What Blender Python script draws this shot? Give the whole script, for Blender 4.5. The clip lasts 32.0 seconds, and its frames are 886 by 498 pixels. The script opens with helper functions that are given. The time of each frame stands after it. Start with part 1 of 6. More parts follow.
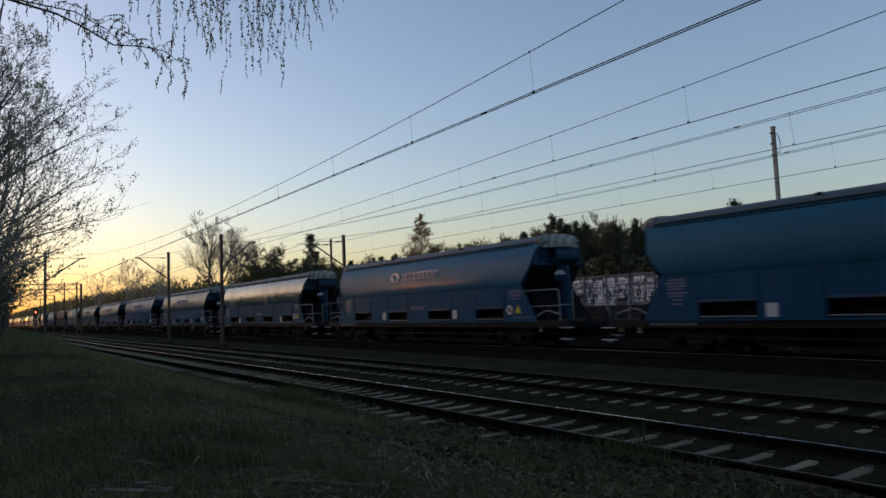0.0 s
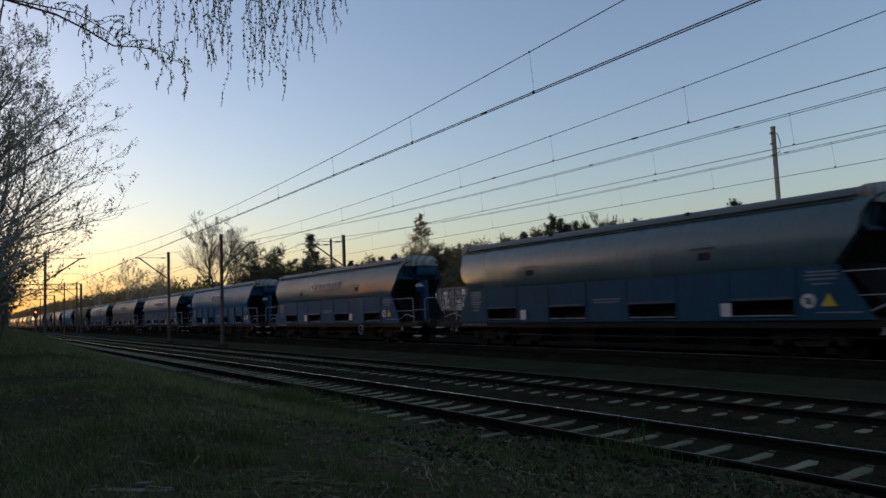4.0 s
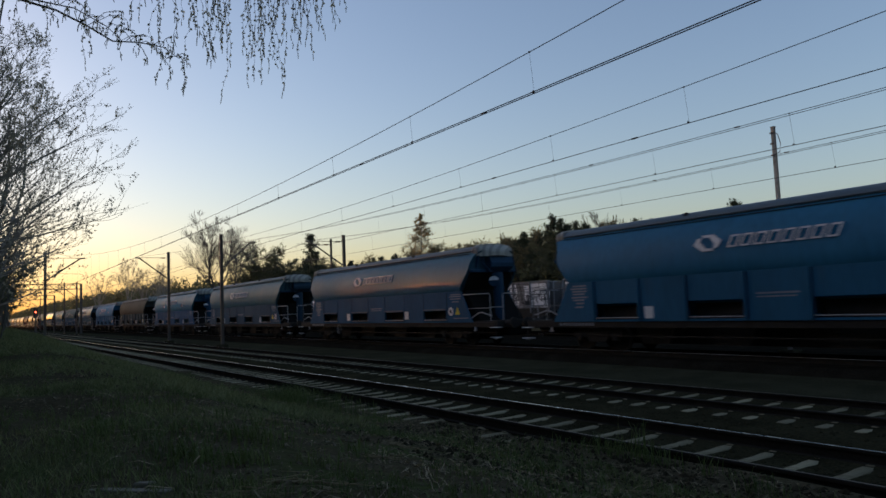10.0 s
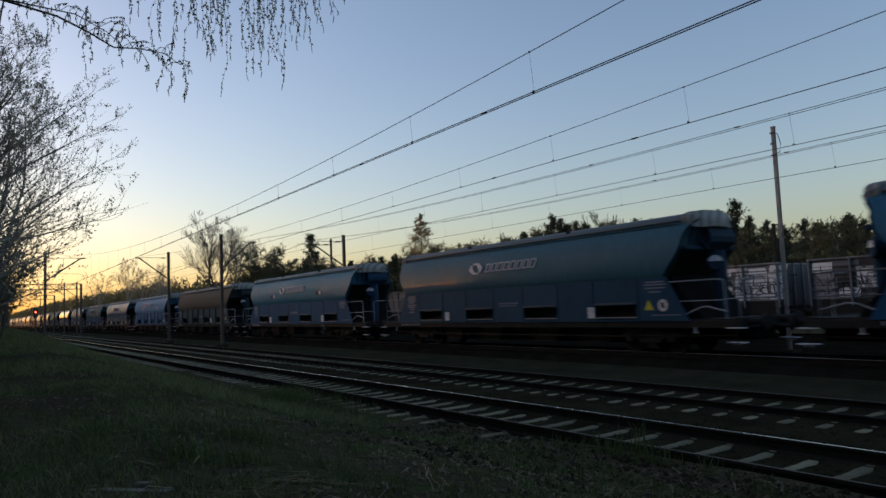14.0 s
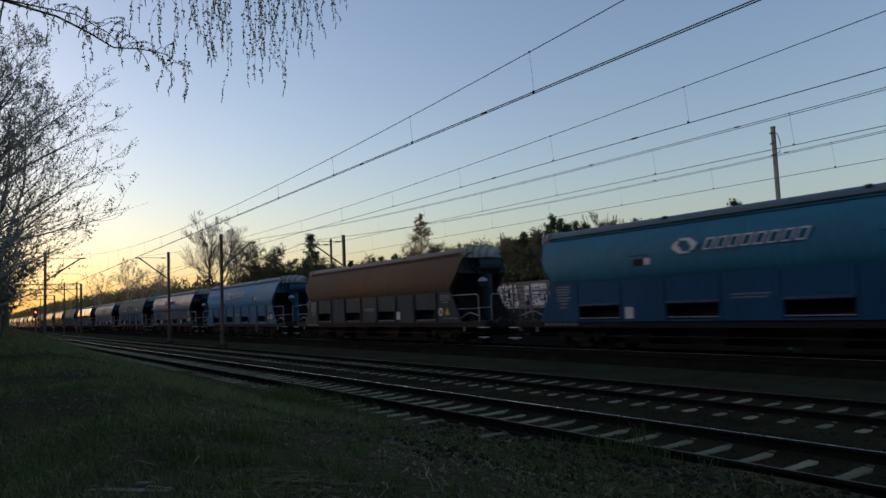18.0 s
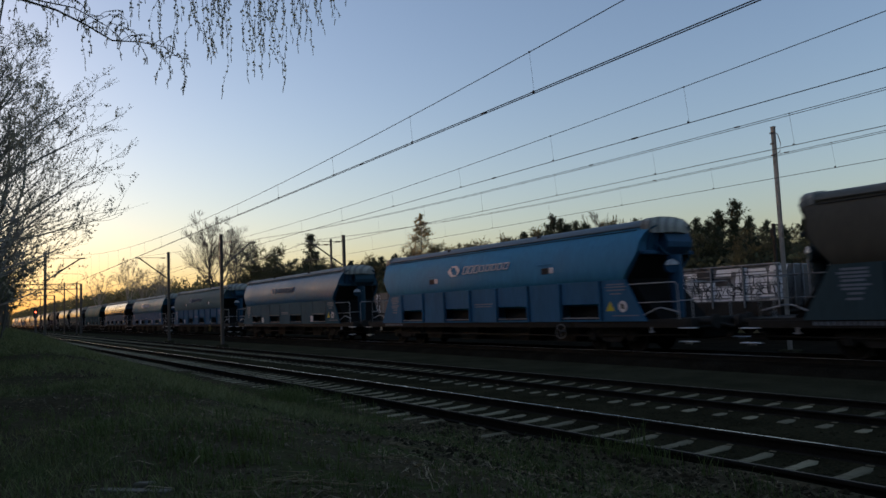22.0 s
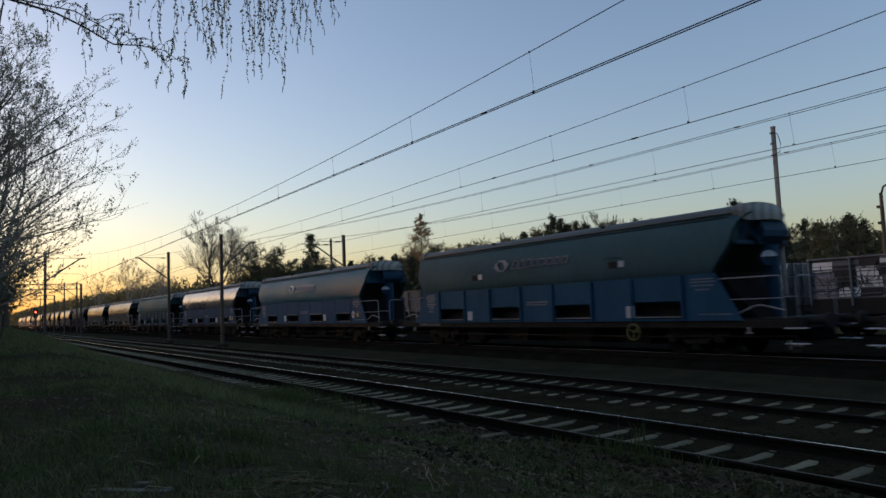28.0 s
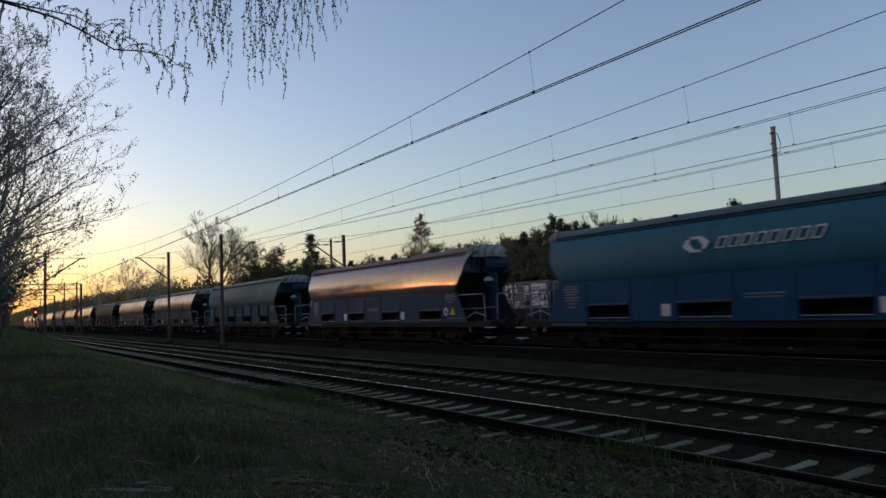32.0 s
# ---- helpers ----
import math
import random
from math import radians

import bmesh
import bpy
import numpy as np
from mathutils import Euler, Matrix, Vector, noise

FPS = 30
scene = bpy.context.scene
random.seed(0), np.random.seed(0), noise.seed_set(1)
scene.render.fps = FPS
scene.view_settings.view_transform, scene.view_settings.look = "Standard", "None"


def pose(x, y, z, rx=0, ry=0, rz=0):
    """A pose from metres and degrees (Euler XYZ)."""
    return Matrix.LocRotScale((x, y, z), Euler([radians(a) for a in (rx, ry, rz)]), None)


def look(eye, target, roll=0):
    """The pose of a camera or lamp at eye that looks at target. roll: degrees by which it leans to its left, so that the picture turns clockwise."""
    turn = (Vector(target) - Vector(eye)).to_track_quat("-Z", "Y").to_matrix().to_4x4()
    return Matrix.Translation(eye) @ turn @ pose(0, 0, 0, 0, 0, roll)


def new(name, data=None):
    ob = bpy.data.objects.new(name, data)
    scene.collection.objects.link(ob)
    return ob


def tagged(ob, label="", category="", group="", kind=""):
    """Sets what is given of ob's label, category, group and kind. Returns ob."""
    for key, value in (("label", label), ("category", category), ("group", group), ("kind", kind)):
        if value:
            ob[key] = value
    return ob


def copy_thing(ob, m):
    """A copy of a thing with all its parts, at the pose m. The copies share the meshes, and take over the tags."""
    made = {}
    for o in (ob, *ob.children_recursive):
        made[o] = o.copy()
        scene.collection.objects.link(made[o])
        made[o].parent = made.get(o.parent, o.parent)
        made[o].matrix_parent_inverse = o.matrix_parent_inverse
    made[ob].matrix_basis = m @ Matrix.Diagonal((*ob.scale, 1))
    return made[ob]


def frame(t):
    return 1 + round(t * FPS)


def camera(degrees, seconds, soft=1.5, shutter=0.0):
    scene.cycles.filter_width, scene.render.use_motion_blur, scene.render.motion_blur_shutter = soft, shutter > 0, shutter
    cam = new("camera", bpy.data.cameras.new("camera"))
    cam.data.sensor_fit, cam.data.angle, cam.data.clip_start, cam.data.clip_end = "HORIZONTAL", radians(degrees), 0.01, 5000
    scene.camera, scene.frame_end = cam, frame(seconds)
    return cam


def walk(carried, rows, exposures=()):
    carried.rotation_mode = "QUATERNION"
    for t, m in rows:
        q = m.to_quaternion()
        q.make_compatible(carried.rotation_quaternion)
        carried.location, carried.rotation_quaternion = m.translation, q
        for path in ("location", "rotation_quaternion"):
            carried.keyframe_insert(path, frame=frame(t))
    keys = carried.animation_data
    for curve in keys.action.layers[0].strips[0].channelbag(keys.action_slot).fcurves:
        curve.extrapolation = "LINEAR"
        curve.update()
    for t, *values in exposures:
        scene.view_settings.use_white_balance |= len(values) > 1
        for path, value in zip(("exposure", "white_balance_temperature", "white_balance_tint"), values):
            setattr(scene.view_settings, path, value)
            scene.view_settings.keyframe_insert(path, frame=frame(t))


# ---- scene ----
cam = camera(63.45, 32.0, soft=1.55, shutter=0.5)
EYE = (0.0, 0.0, 1.848)
AIM = (-8.2935, 5.5296, 2.6485)
HOLD = look(EYE, AIM, -2.319)
walk(cam, [(0.0, HOLD), (32.0, HOLD)], exposures=[(0.0, 1.49, 7080, 26), (32.0, 1.49, 7080, 26)])

# ---- daylight: clear evening, the sun at the horizon behind the added trees ----
SUN_AZ, SUN_EL = 236.0, 4.0
world = bpy.data.worlds.new("evening_sky")
scene.world = world
world.use_nodes = True
wn = world.node_tree.nodes
sky = wn.new("ShaderNodeTexSky")
sky.sky_type = "NISHITA"
sky.sun_disc = False
sky.sun_elevation, sky.sun_rotation = radians(SUN_EL), radians(SUN_AZ)
sky.altitude, sky.air_density, sky.dust_density, sky.ozone_density = 100, 1.0, 2.0, 2.2
wn["Background"].inputs["Strength"].default_value = 0.15
world.node_tree.links.new(sky.outputs[0], wn["Background"].inputs["Color"])

sun_data = bpy.data.lights.new("sun", "SUN")
sun_data.energy, sun_data.angle, sun_data.color = 0.13, radians(1.2), (1.0, 0.27, 0.05)
sun = new("sun", sun_data)
az, el = radians(SUN_AZ), radians(SUN_EL)
TO_SUN = Vector((math.sin(az) * math.cos(el), math.cos(az) * math.cos(el), math.sin(el)))
sun.matrix_world = look(TO_SUN * 400, (0, 0, 0))


# ---- materials ----
def material(name, color, rough=0.7, metal=0.0, var=0.25, scale=4.0, fine=40.0, bump=0.0, bump_scale=None,
             streak=False, second=None, second_amount=0.5, tinted=False, spec=0.5, rand=0.0, thin=0.0, coat=0.0):
    """A surface with a coarse stain, a fine grain and a little relief; tinted takes the object's own colour."""
    m = bpy.data.materials.new(name)
    m.use_nodes = True
    nt = m.node_tree
    n, l = nt.nodes, nt.links
    bsdf = n["Principled BSDF"]
    tc = n.new("ShaderNodeTexCoord")
    mp = n.new("ShaderNodeMapping")
    l.new(tc.outputs["Object"], mp.inputs["Vector"])
    if streak:
        mp.inputs["Scale"].default_value = (1.0, 1.0, 0.18)
    info = n.new("ShaderNodeObjectInfo")
    big, small = n.new("ShaderNodeTexNoise"), n.new("ShaderNodeTexNoise")
    for t, s, d in ((big, scale, 5), (small, fine, 4)):
        t.inputs["Scale"].default_value = s
        t.inputs["Detail"].default_value = d
        l.new(mp.outputs[0], t.inputs["Vector"])
    if tinted:
        base = info.outputs["Color"]
    else:
        rgb = n.new("ShaderNodeRGB")
        rgb.outputs[0].default_value = (*color, 1)
        base = rgb.outputs[0]
    if second:
        ramp = n.new("ShaderNodeMapRange")
        ramp.inputs["From Min"].default_value = 0.62 - 0.24 * second_amount
        ramp.inputs["From Max"].default_value = 0.78 - 0.24 * second_amount
        l.new(big.outputs["Fac"], ramp.inputs["Value"])
        mix = n.new("ShaderNodeMix")
        mix.data_type = "RGBA"
        l.new(ramp.outputs[0], mix.inputs[0])
        l.new(base, mix.inputs[6])
        mix.inputs[7].default_value = (*second, 1)
        base = mix.outputs[2]
    # value variation: coarse x fine (x a share of its own per piece)
    add = n.new("ShaderNodeMath"); add.operation = "ADD"
    l.new(big.outputs["Fac"], add.inputs[0]); l.new(small.outputs["Fac"], add.inputs[1])
    mr = n.new("ShaderNodeMapRange")
    mr.inputs["From Min"].default_value, mr.inputs["From Max"].default_value = 0.6, 1.4
    mr.inputs["To Min"].default_value, mr.inputs["To Max"].default_value = 1 - var, 1 + var
    l.new(add.outputs[0], mr.inputs["Value"])
    val = mr.outputs[0]
    if rand:
        rr = n.new("ShaderNodeMapRange")
        rr.inputs["To Min"].default_value, rr.inputs["To Max"].default_value = 1 - rand, 1 + rand
        l.new(info.outputs["Random"], rr.inputs["Value"])
        mul = n.new("ShaderNodeMath"); mul.operation = "MULTIPLY"
        l.new(val, mul.inputs[0]); l.new(rr.outputs[0], mul.inputs[1])
        val = mul.outputs[0]
    hsv = n.new("ShaderNodeHueSaturation")
    l.new(base, hsv.inputs["Color"]); l.new(val, hsv.inputs["Value"])
    l.new(hsv.outputs[0], bsdf.inputs["Base Color"])
    ro = n.new("ShaderNodeMapRange")
    ro.inputs["From Min"].default_value, ro.inputs["From Max"].default_value = 0.3, 0.7
    ro.inputs["To Min"].default_value, ro.inputs["To Max"].default_value = max(0.03, rough - 0.1), min(1, rough + 0.1)
    l.new(big.outputs["Fac"], ro.inputs["Value"])
    if tinted:
        # the object's alpha carries how worn its gloss is
        ad = n.new("ShaderNodeMath"); ad.operation = "ADD"; ad.use_clamp = True
        l.new(ro.outputs[0], ad.inputs[0]); l.new(info.outputs["Alpha"], ad.inputs[1])
        sub = n.new("ShaderNodeMath"); sub.operation = "SUBTRACT"; sub.inputs[1].default_value = 0.3; sub.use_clamp = True
        l.new(ad.outputs[0], sub.inputs[0])
        l.new(sub.outputs[0], bsdf.inputs["Roughness"])
    else:
        l.new(ro.outputs[0], bsdf.inputs["Roughness"])
    bsdf.inputs["Metallic"].default_value = metal
    bsdf.inputs["Specular IOR Level"].default_value = spec
    if coat:
        # old varnish: a thin clear coat; the better kept, the more the paint below shines too
        bsdf.inputs["Coat Weight"].default_value = coat
        bsdf.inputs["Coat Roughness"].default_value = 0.17
        sp = n.new("ShaderNodeMapRange")
        sp.inputs["From Min"].default_value, sp.inputs["From Max"].default_value = 0.12, 0.34
        sp.inputs["To Min"].default_value, sp.inputs["To Max"].default_value = 0.34, 0.08
        l.new(info.outputs["Alpha"], sp.inputs["Value"])
        l.new(sp.outputs[0], bsdf.inputs["Specular IOR Level"])
        cw = n.new("ShaderNodeMapRange")
        cw.inputs["From Min"].default_value, cw.inputs["From Max"].default_value = 0.3, 0.58
        cw.inputs["To Min"].default_value, cw.inputs["To Max"].default_value = coat, 0.0
        l.new(info.outputs["Alpha"], cw.inputs["Value"])
        l.new(cw.outputs[0], bsdf.inputs["Coat Weight"])
    if thin:
        # leaves pass part of the light through
        tr, mx = n.new("ShaderNodeBsdfTranslucent"), n.new("ShaderNodeMixShader")
        l.new(hsv.outputs[0], tr.inputs["Color"])
        mx.inputs[0].default_value = thin
        l.new(bsdf.outputs[0], mx.inputs[1]); l.new(tr.outputs[0], mx.inputs[2])
        l.new(mx.outputs[0], n["Material Output"].inputs["Surface"])
    if bump:
        b = n.new("ShaderNodeBump")
        b.inputs["Strength"].default_value = 1.0
        b.inputs["Distance"].default_value = bump
        src = small
        if bump_scale:
            src = n.new("ShaderNodeTexNoise")
            src.inputs["Scale"].default_value = bump_scale
            src.inputs["Detail"].default_value = 3
            l.new(tc.outputs["Object"], src.inputs["Vector"])
        l.new(src.outputs["Fac"], b.inputs["Height"])
        l.new(b.outputs[0], bsdf.inputs["Normal"])
        if coat:
            l.new(b.outputs[0], bsdf.inputs["Coat Normal"])
    return m


def glowing(name, color, strength):
    m = bpy.data.materials.new(name)
    m.use_nodes = True
    b = m.node_tree.nodes["Principled BSDF"]
    b.inputs["Base Color"].default_value = (*color, 1)
    b.inputs["Emission Color"].default_value = (*color, 1)
    b.inputs["Emission Strength"].default_value = strength
    return m


def striped(m, dark, pitch):
    """Slanting painted stripes over a surface's own colour."""
    nt = m.node_tree
    n, l = nt.nodes, nt.links
    bsdf = n["Principled BSDF"]
    old = bsdf.inputs["Base Color"].links[0].from_socket
    tc, dot = n.new("ShaderNodeTexCoord"), n.new("ShaderNodeVectorMath")
    dot.operation = "DOT_PRODUCT"
    dot.inputs[1].default_value = (1.0 / pitch, 0.55 / pitch, 0.0)
    l.new(tc.outputs["Object"], dot.inputs[0])
    fr, lt = n.new("ShaderNodeMath"), n.new("ShaderNodeMath")
    fr.operation, lt.operation = "FRACT", "LESS_THAN"
    lt.inputs[1].default_value = 0.45
    l.new(dot.outputs["Value"], fr.inputs[0])
    l.new(fr.outputs[0], lt.inputs[0])
    mix = n.new("ShaderNodeMix")
    mix.data_type = "RGBA"
    l.new(lt.outputs[0], mix.inputs[0])
    l.new(old, mix.inputs[6])
    mix.inputs[7].default_value = (*dark, 1)
    l.new(mix.outputs[2], bsdf.inputs["Base Color"])
    return m


M = dict(
    tub=material("tub_paint", (0, 0.1, 0.3), 0.30, spec=0.22, coat=0.22, var=0.2, scale=0.7, fine=9, bump=0.012, bump_scale=0.9, streak=True, tinted=True,
                 second=(0.05, 0.06, 0.06), second_amount=-0.35),
    skirt=material("skirt_paint", (0, 0.1, 0.3), 0.66, spec=0.14, var=0.22, scale=0.9, fine=11, bump=0.006, bump_scale=1.5, streak=True, tinted=True,
                   second=(0.03, 0.026, 0.024), second_amount=-0.1),
    cap=striped(material("striped_end_cap", (0.27, 0.27, 0.245), 0.6, spec=0.2, var=0.3, scale=1.1, fine=14, second=(0.16, 0.15, 0.13), second_amount=0.2), (0.16, 0.165, 0.155), 0.27),
    roof=material("roof_cover_paint", (0.1, 0.12, 0.13), 0.5, var=0.25, scale=0.8, fine=12, bump=0.004, tinted=True),
    steel=material("grimy_steel", (0.027, 0.024, 0.0205), 0.85, spec=0.2, var=0.4, scale=2.5, fine=25, bump=0.003, second=(0.02, 0.014, 0.01), second_amount=0.3),
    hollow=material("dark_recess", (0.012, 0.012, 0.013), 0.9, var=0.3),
    lid=material("hatch_lid_paint", (0.05, 0.11, 0.22), 0.5, spec=0.15, var=0.25, scale=3, tinted=True),
    white=material("white_marking", (0.62, 0.63, 0.64), 0.6, var=0.18, scale=3, fine=30, second=(0.35, 0.36, 0.38), second_amount=0.25),
    faded=material("faded_marking", (0.15, 0.19, 0.24), 0.6, var=0.25, scale=3, fine=30),
    yellow=material("yellow_marking", (0.62, 0.52, 0.03), 0.6, var=0.15),
    ochre=material("faded_yellow_paint", (0.26, 0.22, 0.07), 0.7, var=0.3),
    black=material("black_marking", (0.01, 0.01, 0.01), 0.7, var=0.2),
    railing=material("railing_paint", (0.30, 0.31, 0.32), 0.55, var=0.25, scale=4, second=(0.1, 0.06, 0.04), second_amount=0.2),
    darkrailing=material("dark_railing_paint", (0.12, 0.125, 0.13), 0.65, var=0.35, scale=4, second=(0.06, 0.04, 0.03), second_amount=0.35),
    wheel=material("wheel_steel", (0.013, 0.011, 0.0095), 0.85, spec=0.2, metal=0.0, var=0.35, scale=6),
    tread=material("worn_tread", (0.03, 0.028, 0.026), 0.7, spec=0.25, var=0.25),
    railtop=material("rail_head", (0.92, 0.8, 0.62), 0.24, metal=1.0, var=0.15, scale=3, fine=20),
    railthin=material("rail_head_half_worn", (0.3, 0.25, 0.19), 0.4, metal=1.0, var=0.35, scale=2, fine=14),
    # pale non-metal colour that paints the sheen of a polished rail
    railsheen=material("rail_head_sheen", (0.66, 0.7, 0.7), 0.5, spec=0.5, var=0.2, scale=3, fine=20),
    railrust=material("rail_head_dull", (0.035, 0.03, 0.026), 0.75, spec=0.08, var=0.25, scale=3, fine=20),
    railweb=material("rail_web_rust", (0.032, 0.028, 0.023), 0.9, spec=0.0, var=0.35, scale=4, fine=40, bump=0.002),
    sleeper=material("sleeper_concrete", (0.225, 0.2, 0.125), 0.85, spec=0.12, var=0.22, scale=5, fine=60, bump=0.004, second=(0.13, 0.105, 0.066), second_amount=0.35, rand=0.25),
    ballast=material("ballast", (0.031, 0.029, 0.0165), 0.95, spec=0.0, var=0.6, scale=1.2, fine=22, bump=0.05, bump_scale=16),
    # darker copy of the ballast, with the shade under the wagons in its colour
    oily=material("shaded_ballast", (0.017, 0.015, 0.011), 0.95, spec=0.0, var=0.6, scale=1.2, fine=22, bump=0.05, bump_scale=16),
    # near-black that paints the deep shade between and under the wagons
    shadeblack=material("shadeblack", (0.0085, 0.0078, 0.0072), 0.9, spec=0.1, var=0.4, scale=2.5, fine=25),
    gravel=material("gravel_strip", (0.038, 0.039, 0.024), 0.95, spec=0.0, var=0.5, scale=0.8, fine=26, bump=0.03, bump_scale=20),
    stone=material("ballast_stone", (0.038, 0.035, 0.021), 0.9, spec=0.0, var=0.45, scale=6, fine=50),
    soil=material("soil", (0.064, 0.053, 0.032), 0.95, spec=0.0, var=0.5, scale=0.7, fine=13, bump=0.04, bump_scale=9, second=(0.04, 0.05, 0.019), second_amount=0.4),
    clod=material("soil_clod", (0.036, 0.03, 0.019), 0.95, spec=0.0, var=0.6, scale=5, fine=40),
    grass=material("grass_blade", (0.074, 0.106, 0.03), 0.65, spec=0.2, thin=0.3, var=0.5, scale=1.3, fine=12, second=(0.09, 0.09, 0.035), second_amount=0.25),
    tallgrass=material("rough_grass_blade", (0.15, 0.17, 0.072), 0.7, thin=0.3, spec=0.15, var=0.5, scale=1.1, fine=10, second=(0.13, 0.12, 0.055), second_amount=0.25),
    straw=material("dry_stalk", (0.2, 0.155, 0.085), 0.8, var=0.45, scale=6, fine=30),
    leaf=material("dry_leaf", (0.18, 0.135, 0.068), 0.8, var=0.55, scale=9, fine=40),
    chip=material("bark_chip", (0.105, 0.086, 0.055), 0.9, spec=0.15, var=0.7, scale=3, fine=40),
    bark=material("bark", (0.085, 0.075, 0.062), 0.95, var=0.4, scale=5, fine=40, bump=0.006),
    youngbark=material("young_bark", (0.26, 0.23, 0.195), 0.95, var=0.4, scale=5, fine=40, bump=0.004),
    birchbark=material("birch_bark", (0.22, 0.21, 0.19), 0.8, var=0.4, scale=3, fine=20, second=(0.03, 0.028, 0.025), second_amount=0.4),
    twig=material("twig_bark", (0.11, 0.088, 0.07), 0.9, var=0.3),
    bud=material("young_leaf", (0.52, 0.46, 0.32), 0.7, thin=0.65, var=0.4, scale=3, fine=20),
    needle=material("pine_needle", (0.038, 0.052, 0.026), 0.85, thin=0.25, var=0.5, scale=0.5, fine=5),
    olive=material("olive_leaf", (0.11, 0.118, 0.062), 0.85, thin=0.45, var=0.5, scale=0.6, fine=6),
    birchleaf=material("birch_young_leaf", (0.40, 0.29, 0.13), 0.8, thin=0.5, var=0.4, scale=0.6, fine=6),
    brush=material("spring_crown", (0.15, 0.13, 0.065), 0.85, thin=0.5, var=0.5, scale=0.4, fine=5),
    # lighter copy of the mast steel, the light on one mast in its colour
    palemast=material("lit_mast_steel", (0.36, 0.31, 0.265), 0.75, var=0.3, scale=2, fine=20, second=(0.09, 0.06, 0.045), second_amount=0.35),
    mast=material("mast_steel", (0.075, 0.066, 0.056), 0.7, var=0.3, scale=2, fine=20, second=(0.06, 0.04, 0.027), second_amount=0.35),
    wire=material("contact_wire", (0.05, 0.04, 0.035), 0.55, metal=0.4, var=0.2),
    insul=material("insulator_glaze", (0.07, 0.035, 0.02), 0.3, var=0.2),
    gondola=material("gondola_paint", (0.22, 0.225, 0.23), 0.7, var=0.35, scale=1.2, fine=12, tinted=True, second=(0.10, 0.07, 0.05), second_amount=0.25),
    spray=material("sprayed_white", (0.84, 0.82, 0.81), 0.6, var=0.15, scale=2, fine=16),
    sprayb=material("sprayed_black", (0.02, 0.02, 0.025), 0.6, var=0.2),
    sprayc=material("sprayed_grey_pink", (0.3, 0.27, 0.29), 0.6, var=0.25),
    plank=material("weathered_board", (0.115, 0.105, 0.075), 0.85, var=0.3, scale=4, fine=30, bump=0.003),
    red=glowing("signal_red", (1.0, 0.12, 0.05), 2.2),
)


